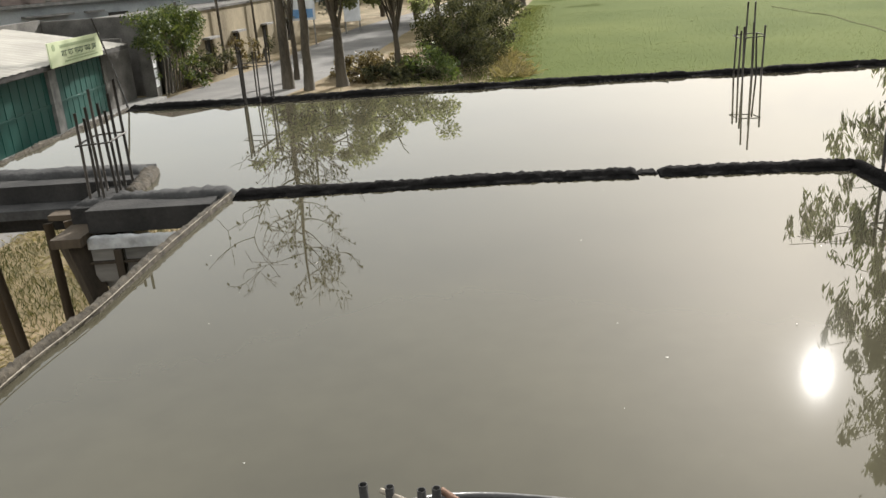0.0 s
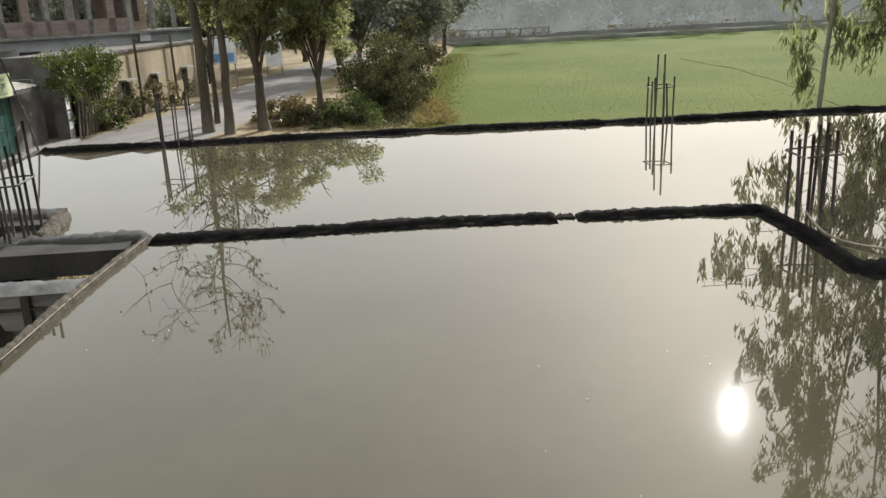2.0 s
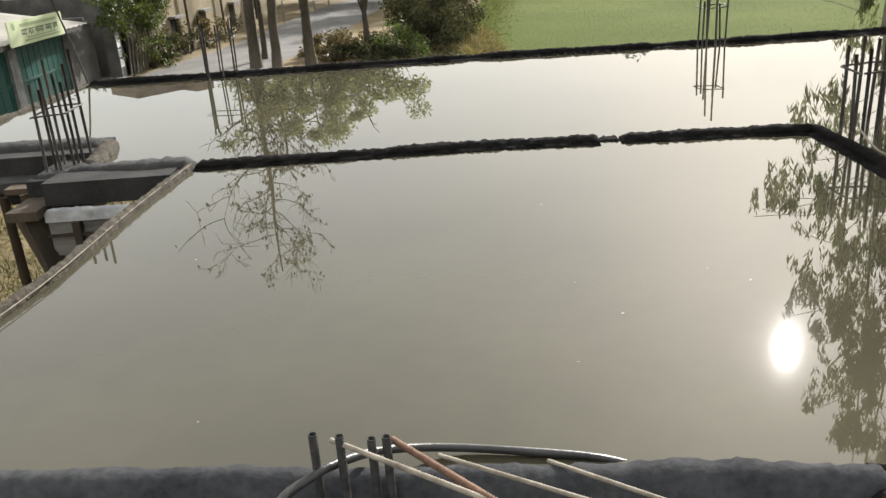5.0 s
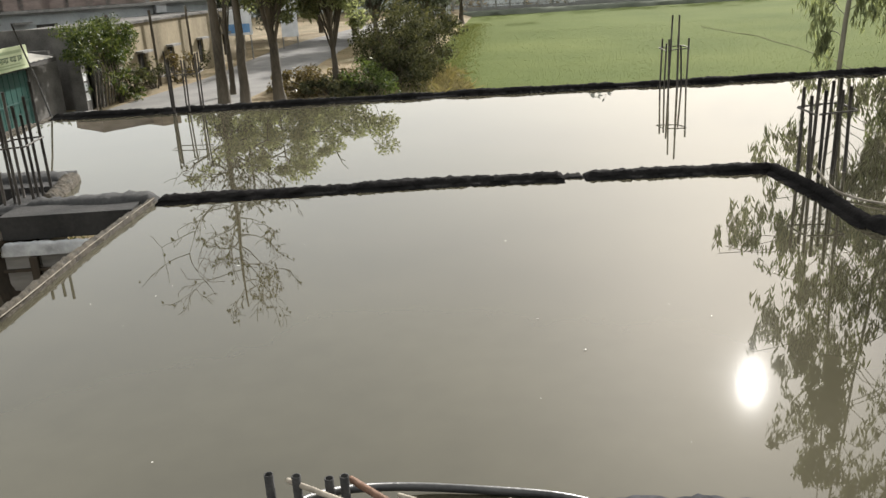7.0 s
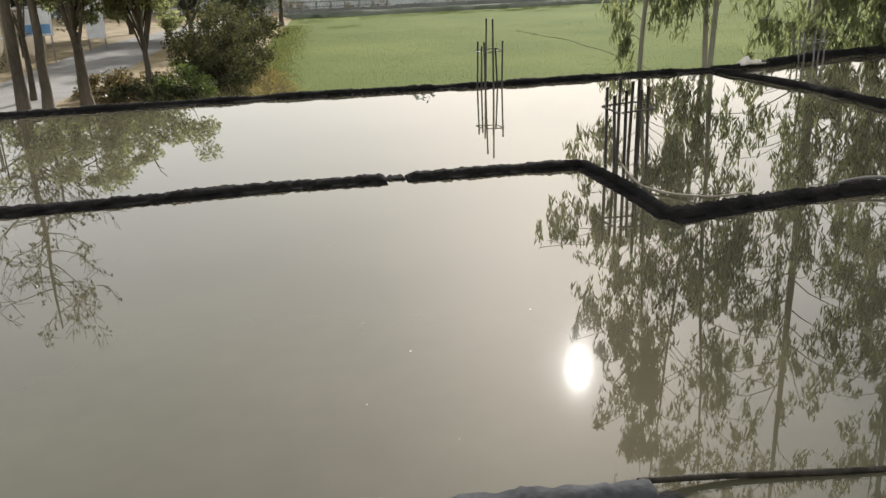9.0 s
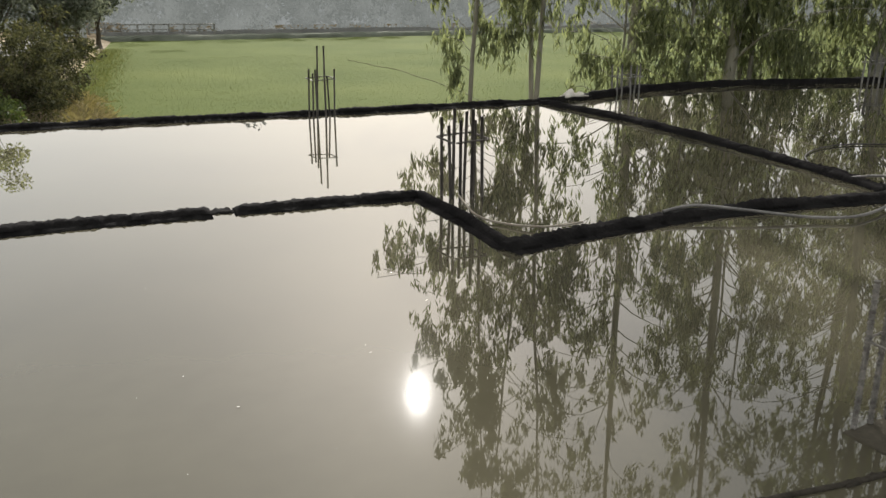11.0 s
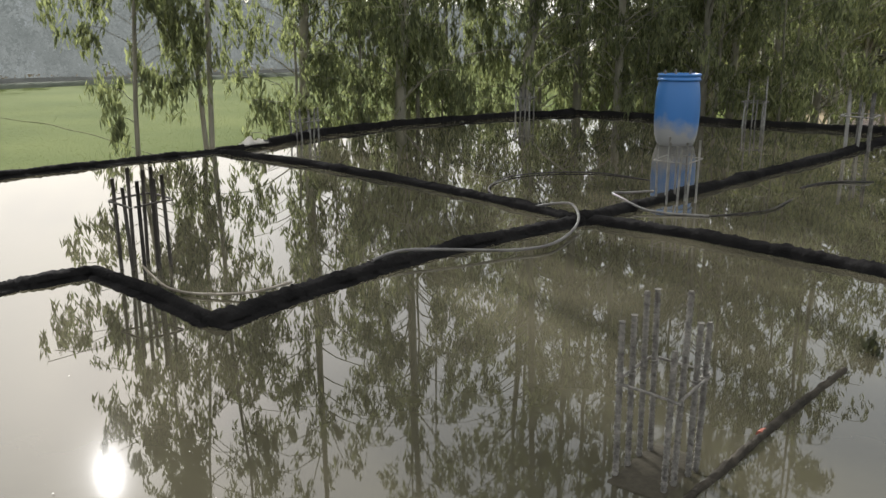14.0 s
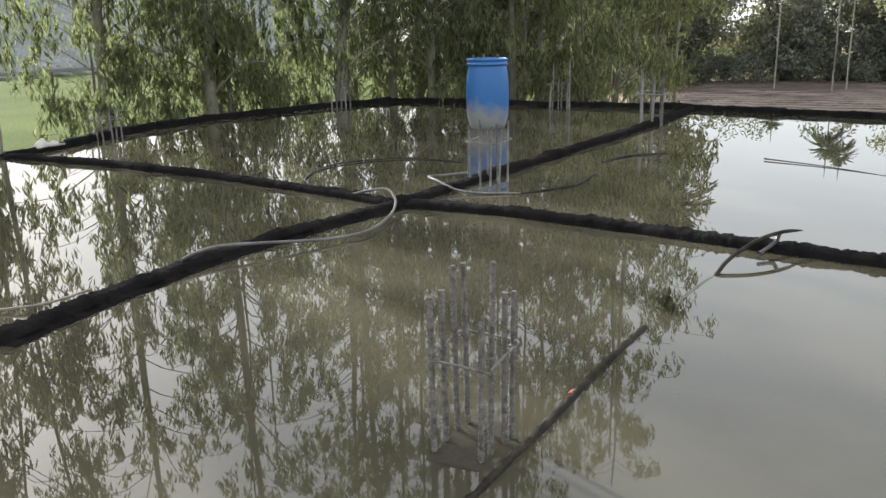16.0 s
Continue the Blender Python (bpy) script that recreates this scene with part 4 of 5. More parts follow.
def broad_tree(name, label, H, r0, limbs, crown_z, crown_r, clumps, per, size, seed, material, group="trees along the road", bark=None, fork=0.0, squash=0.8, clump_r=(0.5, 1.0)):
    rng = np.random.RandomState(seed)
    tr = thing(name, label, "tree", group)
    s = Shape()
    steps = 8
    bend = rng.normal(0, 0.10, (steps + 1, 2)).cumsum(0) * 0.5
    top = crown_z * 1.0
    spine = [Vector((bend[i, 0] + fork * (i / steps) ** 1.5, bend[i, 1], top * i / steps)) for i in range(steps + 1)]
    s.tube(spine, [r0 * (1.25 if i == 0 else 1 - 0.55 * i / steps) for i in range(steps + 1)], 10)
    C, R = [], []
    ends = []
    for k in range(limbs):
        i = rng.randint(steps // 2, steps + 1)
        b = spine[i]
        az, up = rng.uniform(0, 2 * math.pi), rng.uniform(0.15, 1.0)
        e = Vector((math.cos(az) * crown_r * rng.uniform(0.5, 0.95), math.sin(az) * crown_r * rng.uniform(0.5, 0.95), crown_z + (H - crown_z) * up))
        midp = b.lerp(e, 0.5) + Vector((0, 0, 0.3))
        line = smooth_path([b, midp, e], 4)
        s.tube(line, [r0 * 0.34 * (1 - 0.85 * j / (len(line) - 1)) for j in range(len(line))], 6, cap=False)
        ends += line[3:]
        for j in range(3):
            o = line[rng.randint(3, len(line))]
            reach = Vector(rng.normal(0, 0.28, 3)) * crown_r * 0.9
            t2 = o + reach * min(1.0, 1.0 / max(reach.length, 0.01))
            s.tube([o, o.lerp(t2, 0.5) + Vector((0, 0, 0.15)), t2], [r0 * 0.12, r0 * 0.08, 0.012], 5, cap=False)
            ends.append(t2)
    part("trunk", s, bark or DARK_BARK, tr, "dark branching trunk", True)
    for k in range(clumps):
        e = ends[rng.randint(len(ends))]
        C.append(np.array(e) + rng.normal(0, 0.35, 3) * (1, 1, squash))
        R.append(rng.uniform(*clump_r))
    if clumps:
        part("crown", quads(*leaf_cloud(rng, C, R, per, size), "crown", material), None, tr)
    return tr


def bare_tree(x, y, H, r0, seed, label, spread, first, leaf_share):
    """A tall tree in leaf fall: trunk, forking limbs and twigs, a few withered leaves hanging from the twigs."""
    rng = np.random.RandomState(seed)
    tr = thing("bare_tree", label, "tree", "trees along the road", at=pose(x, y, -3.5))
    s, tips = Shape(), []

    def grow(base, direction, length, radius, level):
        pts, d, p = [base], Vector(direction).normalized(), Vector(base)
        n = 7
        for i in range(n):
            d = (d + Vector(rng.normal(0, 0.13, 3)) + Vector((0, 0, 0.05 if level else 0.04))).normalized()
            p = p + d * (length / n)
            pts.append(p.copy())
        s.tube(pts, [max(0.010, radius * (1 - 0.85 * i / n)) for i in range(n + 1)], 6 if level else 10, cap=False)
        if level >= 1:
            tips.extend(pts[3:])
        if level < 3:
            for _ in range((0, 5, 4)[level] if level else 0):
                i = rng.randint(2, n + 1)
                side = Vector(rng.normal(0, 1, 3)) * Vector((1, 1, 0.45)).length / 1.5
                grow(pts[i], (pts[i] - pts[i - 1]).normalized() * 0.8 + side * 0.6, length * rng.uniform(0.3, 0.6), radius * 0.5, level + 1)

    steps = 12
    bend = rng.normal(0, 0.07, (steps + 1, 2)).cumsum(0) * 0.6
    spine = [Vector((bend[i, 0], bend[i, 1], H * i / steps)) for i in range(steps + 1)]
    s.tube(spine, [r0 * (1.2 if i == 0 else 1 - 0.86 * i / steps) for i in range(steps + 1)], 10)
    for k in range(30):
        h = first + (0.97 - first) * (k + rng.rand() * 0.6) / 30
        i = min(int(h * steps), steps - 1)
        az = k * 2.4 + rng.normal(0, 0.4)
        grow(spine[i].lerp(spine[i + 1], h * steps - i), (math.cos(az), math.sin(az), rng.uniform(-0.05, 0.5)), spread * (1.0 - 0.5 * h) * rng.uniform(0.6, 1.1), r0 * 0.32 * (1.2 - h), 1)
    part("trunk", s, DARK_BARK, tr, "grey trunk with bare forking limbs", True)
    n = int(len(tips) * leaf_share)
    c = np.array([tips[rng.randint(len(tips))] for _ in range(n)]) + rng.normal(0, 0.05, (n, 3)) + (0, 0, -0.08)
    aa = unit(np.stack([rng.normal(0, 0.35, n), rng.normal(0, 0.35, n), -np.ones(n)], 1)) * rng.uniform(0.07, 0.12, (n, 1))
    tagged(part("leaf_cluster", quads(c, aa, unit(np.cross(aa, rng.normal(0, 1, (n, 3)))) * 0.055, "leaf_cluster", SHRUB_LEAF), None, tr, "withered hanging leaves"), kind="stuff")


bare_tree(-6.85, 34.9, 16.0, 0.24, 41, "tall roadside tree in leaf fall", 4.8, 0.46, 0.13)
bare_tree(-5.95, 34.5, 11.0, 0.21, 42, "roadside tree in leaf fall with grey trunk", 2.6, 0.5, 0.13)
t = broad_tree("roadside_tree", "leafy forked roadside tree with dark trunk", 10.3, 0.25, 20, 4.6, 3.2, 120, 240, 0.09, 43, BROAD_LEAF, fork=-0.4, clump_r=(0.35, 0.8))
t.matrix_world = pose(-4.6, 35.2, -3.5)
t = broad_tree("roadside_tree", "leafy round-crowned roadside tree", 9.3, 0.16, 26, 3.7, 2.5, 130, 210, 0.09, 44, BROAD_LEAF, clump_r=(0.35, 0.75))
t.matrix_world = pose(-2.35, 36.6, -3.6, 0, 0, 80)
t = broad_tree("roadside_tree", "leafy roadside tree with thin trunk", 9.6, 0.14, 16, 5.0, 2.2, 60, 130, 0.09, 46, BROAD_LEAF, clump_r=(0.4, 0.8))
t.matrix_world = pose(-7.0, 37.5, -3.5, 0, 0, 10)


def shrub(x, y, z, r, h, seed, material, label, per=60, clumps=26, size=0.11, name="shrub", category="shrub", group="shrubs by the field"):
    rng = np.random.RandomState(seed)
    t = thing(name, label, category, group, at=pose(x, y, z))
    s = Shape()
    C, R = [], []
    for k in range(clumps):
        az, u = rng.uniform(0, 2 * math.pi), rng.uniform(0, 1) ** 0.5
        e = (math.cos(az) * r * u, math.sin(az) * r * u, h * rng.uniform(0.15, 1.0) * math.sqrt(max(0.05, 1 - 0.75 * u * u)))
        if k % 2 == 0:
            s.tube([(0.1 * math.cos(az), 0.1 * math.sin(az), 0), (e[0] * 0.4, e[1] * 0.4, e[2] * 0.6), e], [0.05, 0.035, 0.01], 5, cap=False)
        C.append(e), R.append(rng.uniform(0.22, 0.42) * min(r, h))
    part("woody_stem", s, DARK_BARK, t, "thin dark stems", True)
    part("leaves", quads(*leaf_cloud(rng, C, R, per, size), "leaves", material), None, t)
    return t


shrub(0.3, 40.5, -3.8, 1.9, 4.0, 51, SHRUB_LEAF, "big dark dense shrub at the edge of the field", 190, 50, 0.075)
shrub(1.2, 43.5, -4.0, 2.0, 3.8, 52, SHRUB_LEAF, "big dark dense shrub at the edge of the field", 190, 44, 0.075)
shrub(-0.9, 37.2, -3.7, 1.6, 1.5, 53, BRIGHT_LEAF, "low bright green shrub below the trees", 70, 22, 0.09)
shrub(1.7, 50, -4.0, 2.4, 4.8, 54, SHRUB_LEAF, "tall dark shrub at the edge of the field", 90, 40, 0.14)
shrub(-3.4, 37.6, -3.6, 2.1, 1.25, 55, DRY_LEAF, "low dry brushwood heap on the road bank", 120, 44, 0.085)
shrub(-2.3, 36.0, -3.7, 1.7, 1.0, 56, SHRUB_LEAF, "low dark shrub on the road bank", 110, 34, 0.085)
for x, y, H, sd in ((3.0, 66, 9.5, 61), (5.5, 76, 11, 62), (-0.5, 62, 10, 63), (-2.5, 72, 11, 64), (-9, 68, 9, 65), (-14, 72, 10, 66), (-21, 66, 10.5, 67), (-28, 68, 12, 68), (-36, 62, 12, 69), (-24, 76, 12, 72), (-32, 80, 14, 73), (-18, 82, 12, 74), (-42, 70, 14, 75), (-6, 80, 13, 70), (8.0, 88, 11, 71)):
    t = broad_tree("far_tree", "large leafy tree in the haze behind the road", H, 0.28, 16, H * 0.3, 4.0, 120, 60, 0.18, sd, HAZED_LEAF, "trees behind the road", clump_r=(0.9, 1.7))
    t.matrix_world = pose(x, y, -3.8)

# right side: trees, scrub and palms beyond the tilled field
for x, y, H, sd in ((30, 8.2, 10, 81), (33.5, 12, 11, 82), (27, 10.5, 11, 83), (47, -2.2, 8.5, 84)):
    t = broad_tree("edge_tree", "leafy tree at the edge of the tilled field", H, 0.16, 18, 4.2, 3.2, 150, 50, 0.11, sd, BROAD_LEAF, "trees by the tilled field", BARK)
    t.matrix_world = pose(x, y, -3.6)
for k, (x, y, r, h) in enumerate(((75, 16, 4, 3), (76, 10, 4, 2.6), (78, 4, 4, 3.2), (77, -1, 4, 2.8), (78, -6, 4, 3), (72, 21, 4, 3.6), (79, -12, 4, 3))):
    shrub(x, y, -3.6, r * 1.15, h * 1.15, 90 + k, HAZED_LEAF, "scrub beyond the tilled field", 110, 40, 0.13, group="scrub by the tilled field")
for x, y, H, sd in ((75, 16, 10, 101), (78, 8, 10.5, 102), (80, 0, 10, 103), (82, -9, 10, 104), (70, 22, 11, 105), (90, -18, 11, 106)):
    t = broad_tree("far_tree", "large dark tree behind the tilled field", H, 0.3, 18, 2.5, 4.5, 160, 90, 0.16, sd, HAZED_SCRUB, "trees behind the tilled field", clump_r=(1.0, 2.0))
    t.matrix_world = pose(x, y, -3.7)


def palm(x, y, H, seed, lean, size):
    rng = np.random.RandomState(seed)
    t = thing("areca_palm", "thin tall areca palm with a small crown", "palm", "palms by the tilled field", at=pose(x, y, -3.7))
    part("trunk", Shape().tube([(lean * (i / 8) ** 1.5, 0, H * i / 8) for i in range(9)], [0.058 - 0.02 * i / 8 for i in range(9)], 8), BARK, t, "thin pale ringed trunk", True)
    C, A, B = [], [], []
    for k in range(54):
        az, up = k * 2.4 + rng.normal(0, 0.2), rng.uniform(-0.8, 1.4)
        d = np.array([math.cos(az) * math.cos(up), math.sin(az) * math.cos(up), math.sin(up)])
        n = np.array([-math.sin(az), math.cos(az), 0.0])
        for u in np.linspace(0.2, 1, 18):
            p = np.array([lean, 0, H]) + d * size * u + np.array([0, 0, -0.3 * size * u * u])
            for sgn in (-1, 1):
                a = (n * sgn * 0.7 + d * 0.8 + np.array([0, 0, -0.35])) * size * 0.17 * (1.1 - 0.6 * u)
                C.append(p + a), A.append(a), B.append(unit(np.cross(a, rng.normal(0, 1, 3))[None])[0] * size * 0.022)
    part("crown", quads(np.array(C), np.array(A), np.array(B), "crown", PALM_LEAF), None, t, "stiff fanned fronds")
    part("spear_leaf", Shape().tube([(lean, 0, H - 0.05), (lean, 0, H + size), (lean + 0.03, 0, H + size * 1.7)], [0.05, 0.035, 0.01], 6), PALM_LEAF, t, "closed upright young leaf")


palm(67.0, 7.5, 9.4, 111, 0.3, 0.95)
palm(63.5, 3.4, 10.7, 112, 0.2, 1.3)
palm(66.0, 2.6, 11.6, 113, 0.2, 1.15)
palm(29.0, 6.7, 8.4, 114, 0.2, 1.45)
palm(29.5, 7.5, 9.2, 115, -0.2, 1.5)
palm(28.0, 8.8, 8.0, 116, 0.1, 1.4)

# belt of trees beyond the rice field; the haze is a glow painted on their leaves
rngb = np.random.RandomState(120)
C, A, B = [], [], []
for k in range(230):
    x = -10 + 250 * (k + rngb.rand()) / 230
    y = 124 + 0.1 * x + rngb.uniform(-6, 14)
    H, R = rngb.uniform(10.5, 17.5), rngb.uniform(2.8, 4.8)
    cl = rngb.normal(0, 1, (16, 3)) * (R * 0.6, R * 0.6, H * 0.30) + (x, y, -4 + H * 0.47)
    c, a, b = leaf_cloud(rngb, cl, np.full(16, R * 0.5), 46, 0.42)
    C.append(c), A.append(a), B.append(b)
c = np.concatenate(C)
tagged(new("backdrop", quads(c, np.concatenate(A), np.concatenate(B), "backdrop", HAZE_WOOD)), "belt of pale trees beyond the rice field, haze painted as glow", "backdrop", kind="structure")
C, A, B = [], [], []
for k in range(150):
    x, y = rngb.uniform(74, 96), rngb.uniform(-45, 45)
    H, R = rngb.uniform(4, 10.5), rngb.uniform(2, 4)
    cl = rngb.normal(0, 1, (12, 3)) * (R * 0.55, R * 0.55, H * 0.3) + (x, y, -3.6 + H * 0.48)
    c, a, b = leaf_cloud(rngb, cl, np.full(12, R * 0.5), 56, 0.24)
    C.append(c), A.append(a), B.append(b)
tagged(new("far_scrub", quads(np.concatenate(C), np.concatenate(A), np.concatenate(B), "far_scrub", HAZED_SCRUB)), "dark scrub and trees behind the tilled field", "woods", kind="stuff")
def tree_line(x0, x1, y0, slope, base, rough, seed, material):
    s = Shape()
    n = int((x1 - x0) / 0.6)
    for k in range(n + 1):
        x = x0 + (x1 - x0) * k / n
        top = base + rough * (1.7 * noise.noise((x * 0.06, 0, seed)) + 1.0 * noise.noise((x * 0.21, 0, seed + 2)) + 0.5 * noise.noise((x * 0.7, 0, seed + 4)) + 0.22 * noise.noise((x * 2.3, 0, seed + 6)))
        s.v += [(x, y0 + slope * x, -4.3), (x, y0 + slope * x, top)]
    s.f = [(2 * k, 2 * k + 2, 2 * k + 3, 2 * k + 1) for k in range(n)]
    solid("backdrop", s, material, "flat far pale tree line, haze painted as glow", "backdrop", kind="structure")


# flat glowing sheets stand in for the farthest trees in haze
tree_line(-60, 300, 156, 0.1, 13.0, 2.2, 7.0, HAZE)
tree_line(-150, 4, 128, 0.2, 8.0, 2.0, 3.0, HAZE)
wall = Shape()
for k in range(14):
    x = 10 + k * 16
    wall.box(x, x + 15.9, 112 + 0.1 * x, 112.3 + 0.1 * x, -4.2, -3.25 + 0.1 * (k % 3))
# wall grey with the distance haze put into its colour
solid("boundary_wall", wall, varied("hazy_grey_wall", (0.13, 0.135, 0.128), (0.225, 0.23, 0.22), 0.3, 0.95, 0.2, 3.0), "long grey boundary wall beyond the rice field", "wall", kind="structure")
# low bank added for the dark band; haze is put into its grey-green
far_bank = lumpy([(9, 106.6), (120, 118.0), (240, 130.0)], 5.0, -3.45, 40.0, 0.6, 0.9, -4.0)
solid("far_bank", far_bank, varied("hazy_bank_grass", (0.085, 0.094, 0.074), (0.125, 0.135, 0.105), 0.5, 0.95, 0.3, 4.0, gloss=0.03), "low dark grassy bank along the far side of the field", "bank", kind="structure", smooth=True)
hut = thing("field_hut", "small grey hut with a flat roof beyond the field", "hut", at=pose(5.5, 104, -4))
part("wall", Shape().box(-2.5, 2.5, -2, 2, 0, 2.8), PALE_PLASTER, hut)
part("roof", Shape().box(-2.9, 2.9, -2.4, 2.4, 2.82, 3.0), CONCRETE, hut)
rail = thing("bridge_rail", "grey concrete railing of a small bridge", "railing", at=pose(8.5, 106, -3.3))
for k in range(9):
    part("post", Shape().box(k * 1.8, k * 1.8 + 0.2, 0, 0.2, 0, 1.1), CONCRETE, rail)
part("top_rail", Shape().box(0, 14.6, 0.02, 0.18, 1.1, 1.25), CONCRETE, rail)
part("mid_rail", Shape().box(0, 14.6, 0.05, 0.15, 0.5, 0.62), CONCRETE, rail)


# grass, straw and rice blades
def blades(name, label, spots, size, material, seed, category, lie=0.5):
    r = np.random.RandomState(seed)
    n = len(spots)
    a = unit(np.stack([r.normal(0, lie, n), r.normal(0, lie, n), np.ones(n)], 1)) * r.uniform(0.5, 1.2, (n, 1)) * size
    b = unit(np.cross(a, r.normal(0, 1, (n, 3)))) * size * 0.12
    tagged(new(name, quads(spots + a, a, b, name, material)), label, category, kind="stuff")


r = np.random.RandomState(7)
n = 60000
p = np.stack([r.uniform(-13, -2.2, n), r.uniform(7, 24, n), np.full(n, -3.5)], 1)
keep = np.array([noise.noise((a * 0.5, b * 0.5, 3)) for a, b, _ in p]) > -0.1
p[:, 2] = [rise(a, b) for a, b, _ in p]
blades("grass", "uneven dry and green grass on the bank", p[keep], 0.075, GRASS, 8, "grass")
blades("straw_litter", "scattered dry straw on the ground", p[~keep][:16000], 0.09, STRAW, 9, "straw", 3.0)
n = 20000
u = r.uniform(0, 1, n)
yy = 30 + 60 * u ** 1.6
edge = np.where(yy < 38, 3.0, 3.0 + (yy - 38) * 0.142)
p = np.stack([edge - np.abs(r.normal(0, 1, n)) * 2.2 + 0.25 * np.sin(yy * 2.1) + r.normal(0, 0.55, n), yy, np.zeros(n)], 1)
p[:, 2] = [max(rise(a, b), -3.98) for a, b, _ in p]
blades("verge_grass", "rough grass along the edge of the field", p, 0.10, VERGE, 10, "grass")
n = 3000
p = np.stack([r.normal(2.9, 0.45, n), r.uniform(38, 48, n), np.zeros(n)], 1)
p[:, 2] = [max(rise(a, b), -3.98) + 0.02 for a, b, _ in p]
blades("straw_heap", "flattened heap of pale straw by the field", p, 0.3, STRAW, 12, "straw", 2.5)
n = 60000
u = r.uniform(0, 1, n)
yy = 14 + 62 * u ** 1.3
p = np.stack([3.2 + 0.03 * yy + r.uniform(0, 1, n) * (6 + yy * 0.85), yy, np.full(n, -3.98)], 1)
blades("rice_plants", "thin young rice plants in the field", p, 0.05, RICE, 13, "rice", 0.35)

# ---------------------------------------------------------------- shops and houses by the road
shop = thing("shop", "low shop with two green shutters, a sign and a tin roof", "building", at=pose(0, 0, 0))
X = -13.2
part("plinth", Shape().box(X - 4, X + 1.2, 22, 34.6, -3.6, -3.28), CONCRETE, shop)
part("wall", Shape().box(X - 0.2, X, 31.6, 34.5, -3.3, -0.95), DARK_PLASTER, shop)
part("wall", Shape().box(X - 0.2, X, 19.5, 31.6, -1.22, -0.95), DARK_PLASTER, shop, "dark beam above the shutters")
part("wall", Shape().box(X - 4, X - 3.8, 19.5, 34.5, -3.3, -0.7), DARK_PLASTER, shop)
part("wall", Shape().box(X - 3.8, X - 0.2, 34.3, 34.5, -3.3, -0.8), DARK_PLASTER, shop)
part("pillar", Shape().box(X - 0.15, X + 0.06, 27.08, 27.62, -3.3, -1.2), CONCRETE, shop)
part("pillar", Shape().box(X - 0.15, X + 0.06, 21.9, 22.4, -3.3, -1.2), CONCRETE, shop)
for y0, y1 in ((22.4, 27.08), (27.62, 31.6)):
    sh = part("shutter", Shape().box(X - 0.10, X - 0.06, y0, y1, -3.28, -1.22), SHUTTER, shop, "dark green ribbed steel shutter")
    for k in range(9):
        yk = y0 + (y1 - y0) * (k + 0.5) / 9
        part("rib", Shape().box(X - 0.06, X - 0.046, yk - 0.03, yk + 0.03, -3.27, -1.24), SHUTTER, sh)
    part("lock_rail", Shape().box(X - 0.06, X - 0.02, y0, y1, -2.35, -2.28), SHUTTER, sh)
roof = Shape()
for k in range(60):
    y0 = 19.0 + k * 0.235
    z = 0.03 * (k % 2)
    b = len(roof.v)
    roof.v += [(X + 0.55, y0, -0.95 + z), (X - 4.3, y0, -0.05 + z), (X - 4.3, y0 + 0.235, -0.05 + 0.03 * ((k + 1) % 2)), (X + 0.55, y0 + 0.235, -0.95 + 0.03 * ((k + 1) % 2))]
    roof.f.append((b, b + 1, b + 2, b + 3))
part("roof", roof, TIN, shop, "pale corrugated tin roof")
part("eave_board", Shape().box(X + 0.46, X + 0.53, 19, 33.1, -1.10, -0.97), DARK_PAINT, shop)
sign = thing("shop_sign", "pale green shop sign board with dark lettering", "sign", at=pose(X + 0.62, 0, 0))
part("board", Shape().box(0, 0.05, 26.2, 30.3, -1.05, -0.28), SIGN_PAINT, sign)
for k, (y0, y1, z0, z1) in enumerate(((27.0, 29.8, -0.50, -0.40), (27.2, 29.9, -0.96, -0.91), (27.4, 29.6, -0.87, -0.83))):
    part("faded_line", Shape().box(0.05, 0.056, y0, y1, z0, z1), SIGN_FAINT, sign)
rs = random.Random(9)
for y0, y1 in ((27.05, 27.45), (27.55, 27.95), (28.05, 28.75), (28.85, 29.35), (29.45, 29.85)):
    part("lettering_bar", Shape().box(0.05, 0.058, y0, y1, -0.615, -0.59), SIGN_DARK, sign)
    n = int((y1 - y0) / 0.1)
    for k in range(n):
        yk, low_z = y0 + 0.03 + k * (y1 - y0 - 0.04) / n, rs.uniform(-0.79, -0.72)
        part("lettering_bar", Shape().box(0.05, 0.0575, yk, yk + 0.028, low_z, -0.615), SIGN_DARK, sign)
        part("lettering_bar", Shape().box(0.05, 0.0570, yk + 0.028, yk + 0.065, low_z + 0.03, low_z + 0.06), SIGN_DARK, sign)
part("emblem", Shape().tube([(0.05, 26.55, -0.45), (0.058, 26.55, -0.45)], 0.11, 16), SIGN_FAINT, sign)

gate = thing("gate_pier", "old plastered gate pier with torn posters", "gate", at=pose(-12.6, 34.6, 0))
part("pier", Shape().box(-0.25, 0.25, 0, 0.5, -3.5, -1.3), DARK_PLASTER, gate)
for z, w_, m in ((-2.1, 0.2, WHITE_PAINT), (-2.5, 0.17, PALE_PLASTER), (-2.9, 0.2, WHITE_PAINT)):
    part("poster", Shape().box(0.255, 0.262, 0.05, 0.05 + w_ * 2, z, z + 0.32), m, gate, "torn faded poster")
part("pier", Shape().box(-0.25, 0.25, 1.9, 2.4, -3.5, -1.2), DARK_PLASTER, gate)
part("gate_leaf", Shape().box(-0.05, 0.0, 0.5, 1.9, -3.4, -1.5), DARK_PAINT, gate)
lot = Shape().box(-17.6, -17.3, 20, 36, -3.6, 0.05).box(-17.3, -12.6, 36.0, 36.25, -3.6, -0.02)
solid("yard_wall", lot, DARK_PLASTER, "stained grey yard wall behind the shop", "wall", kind="structure")

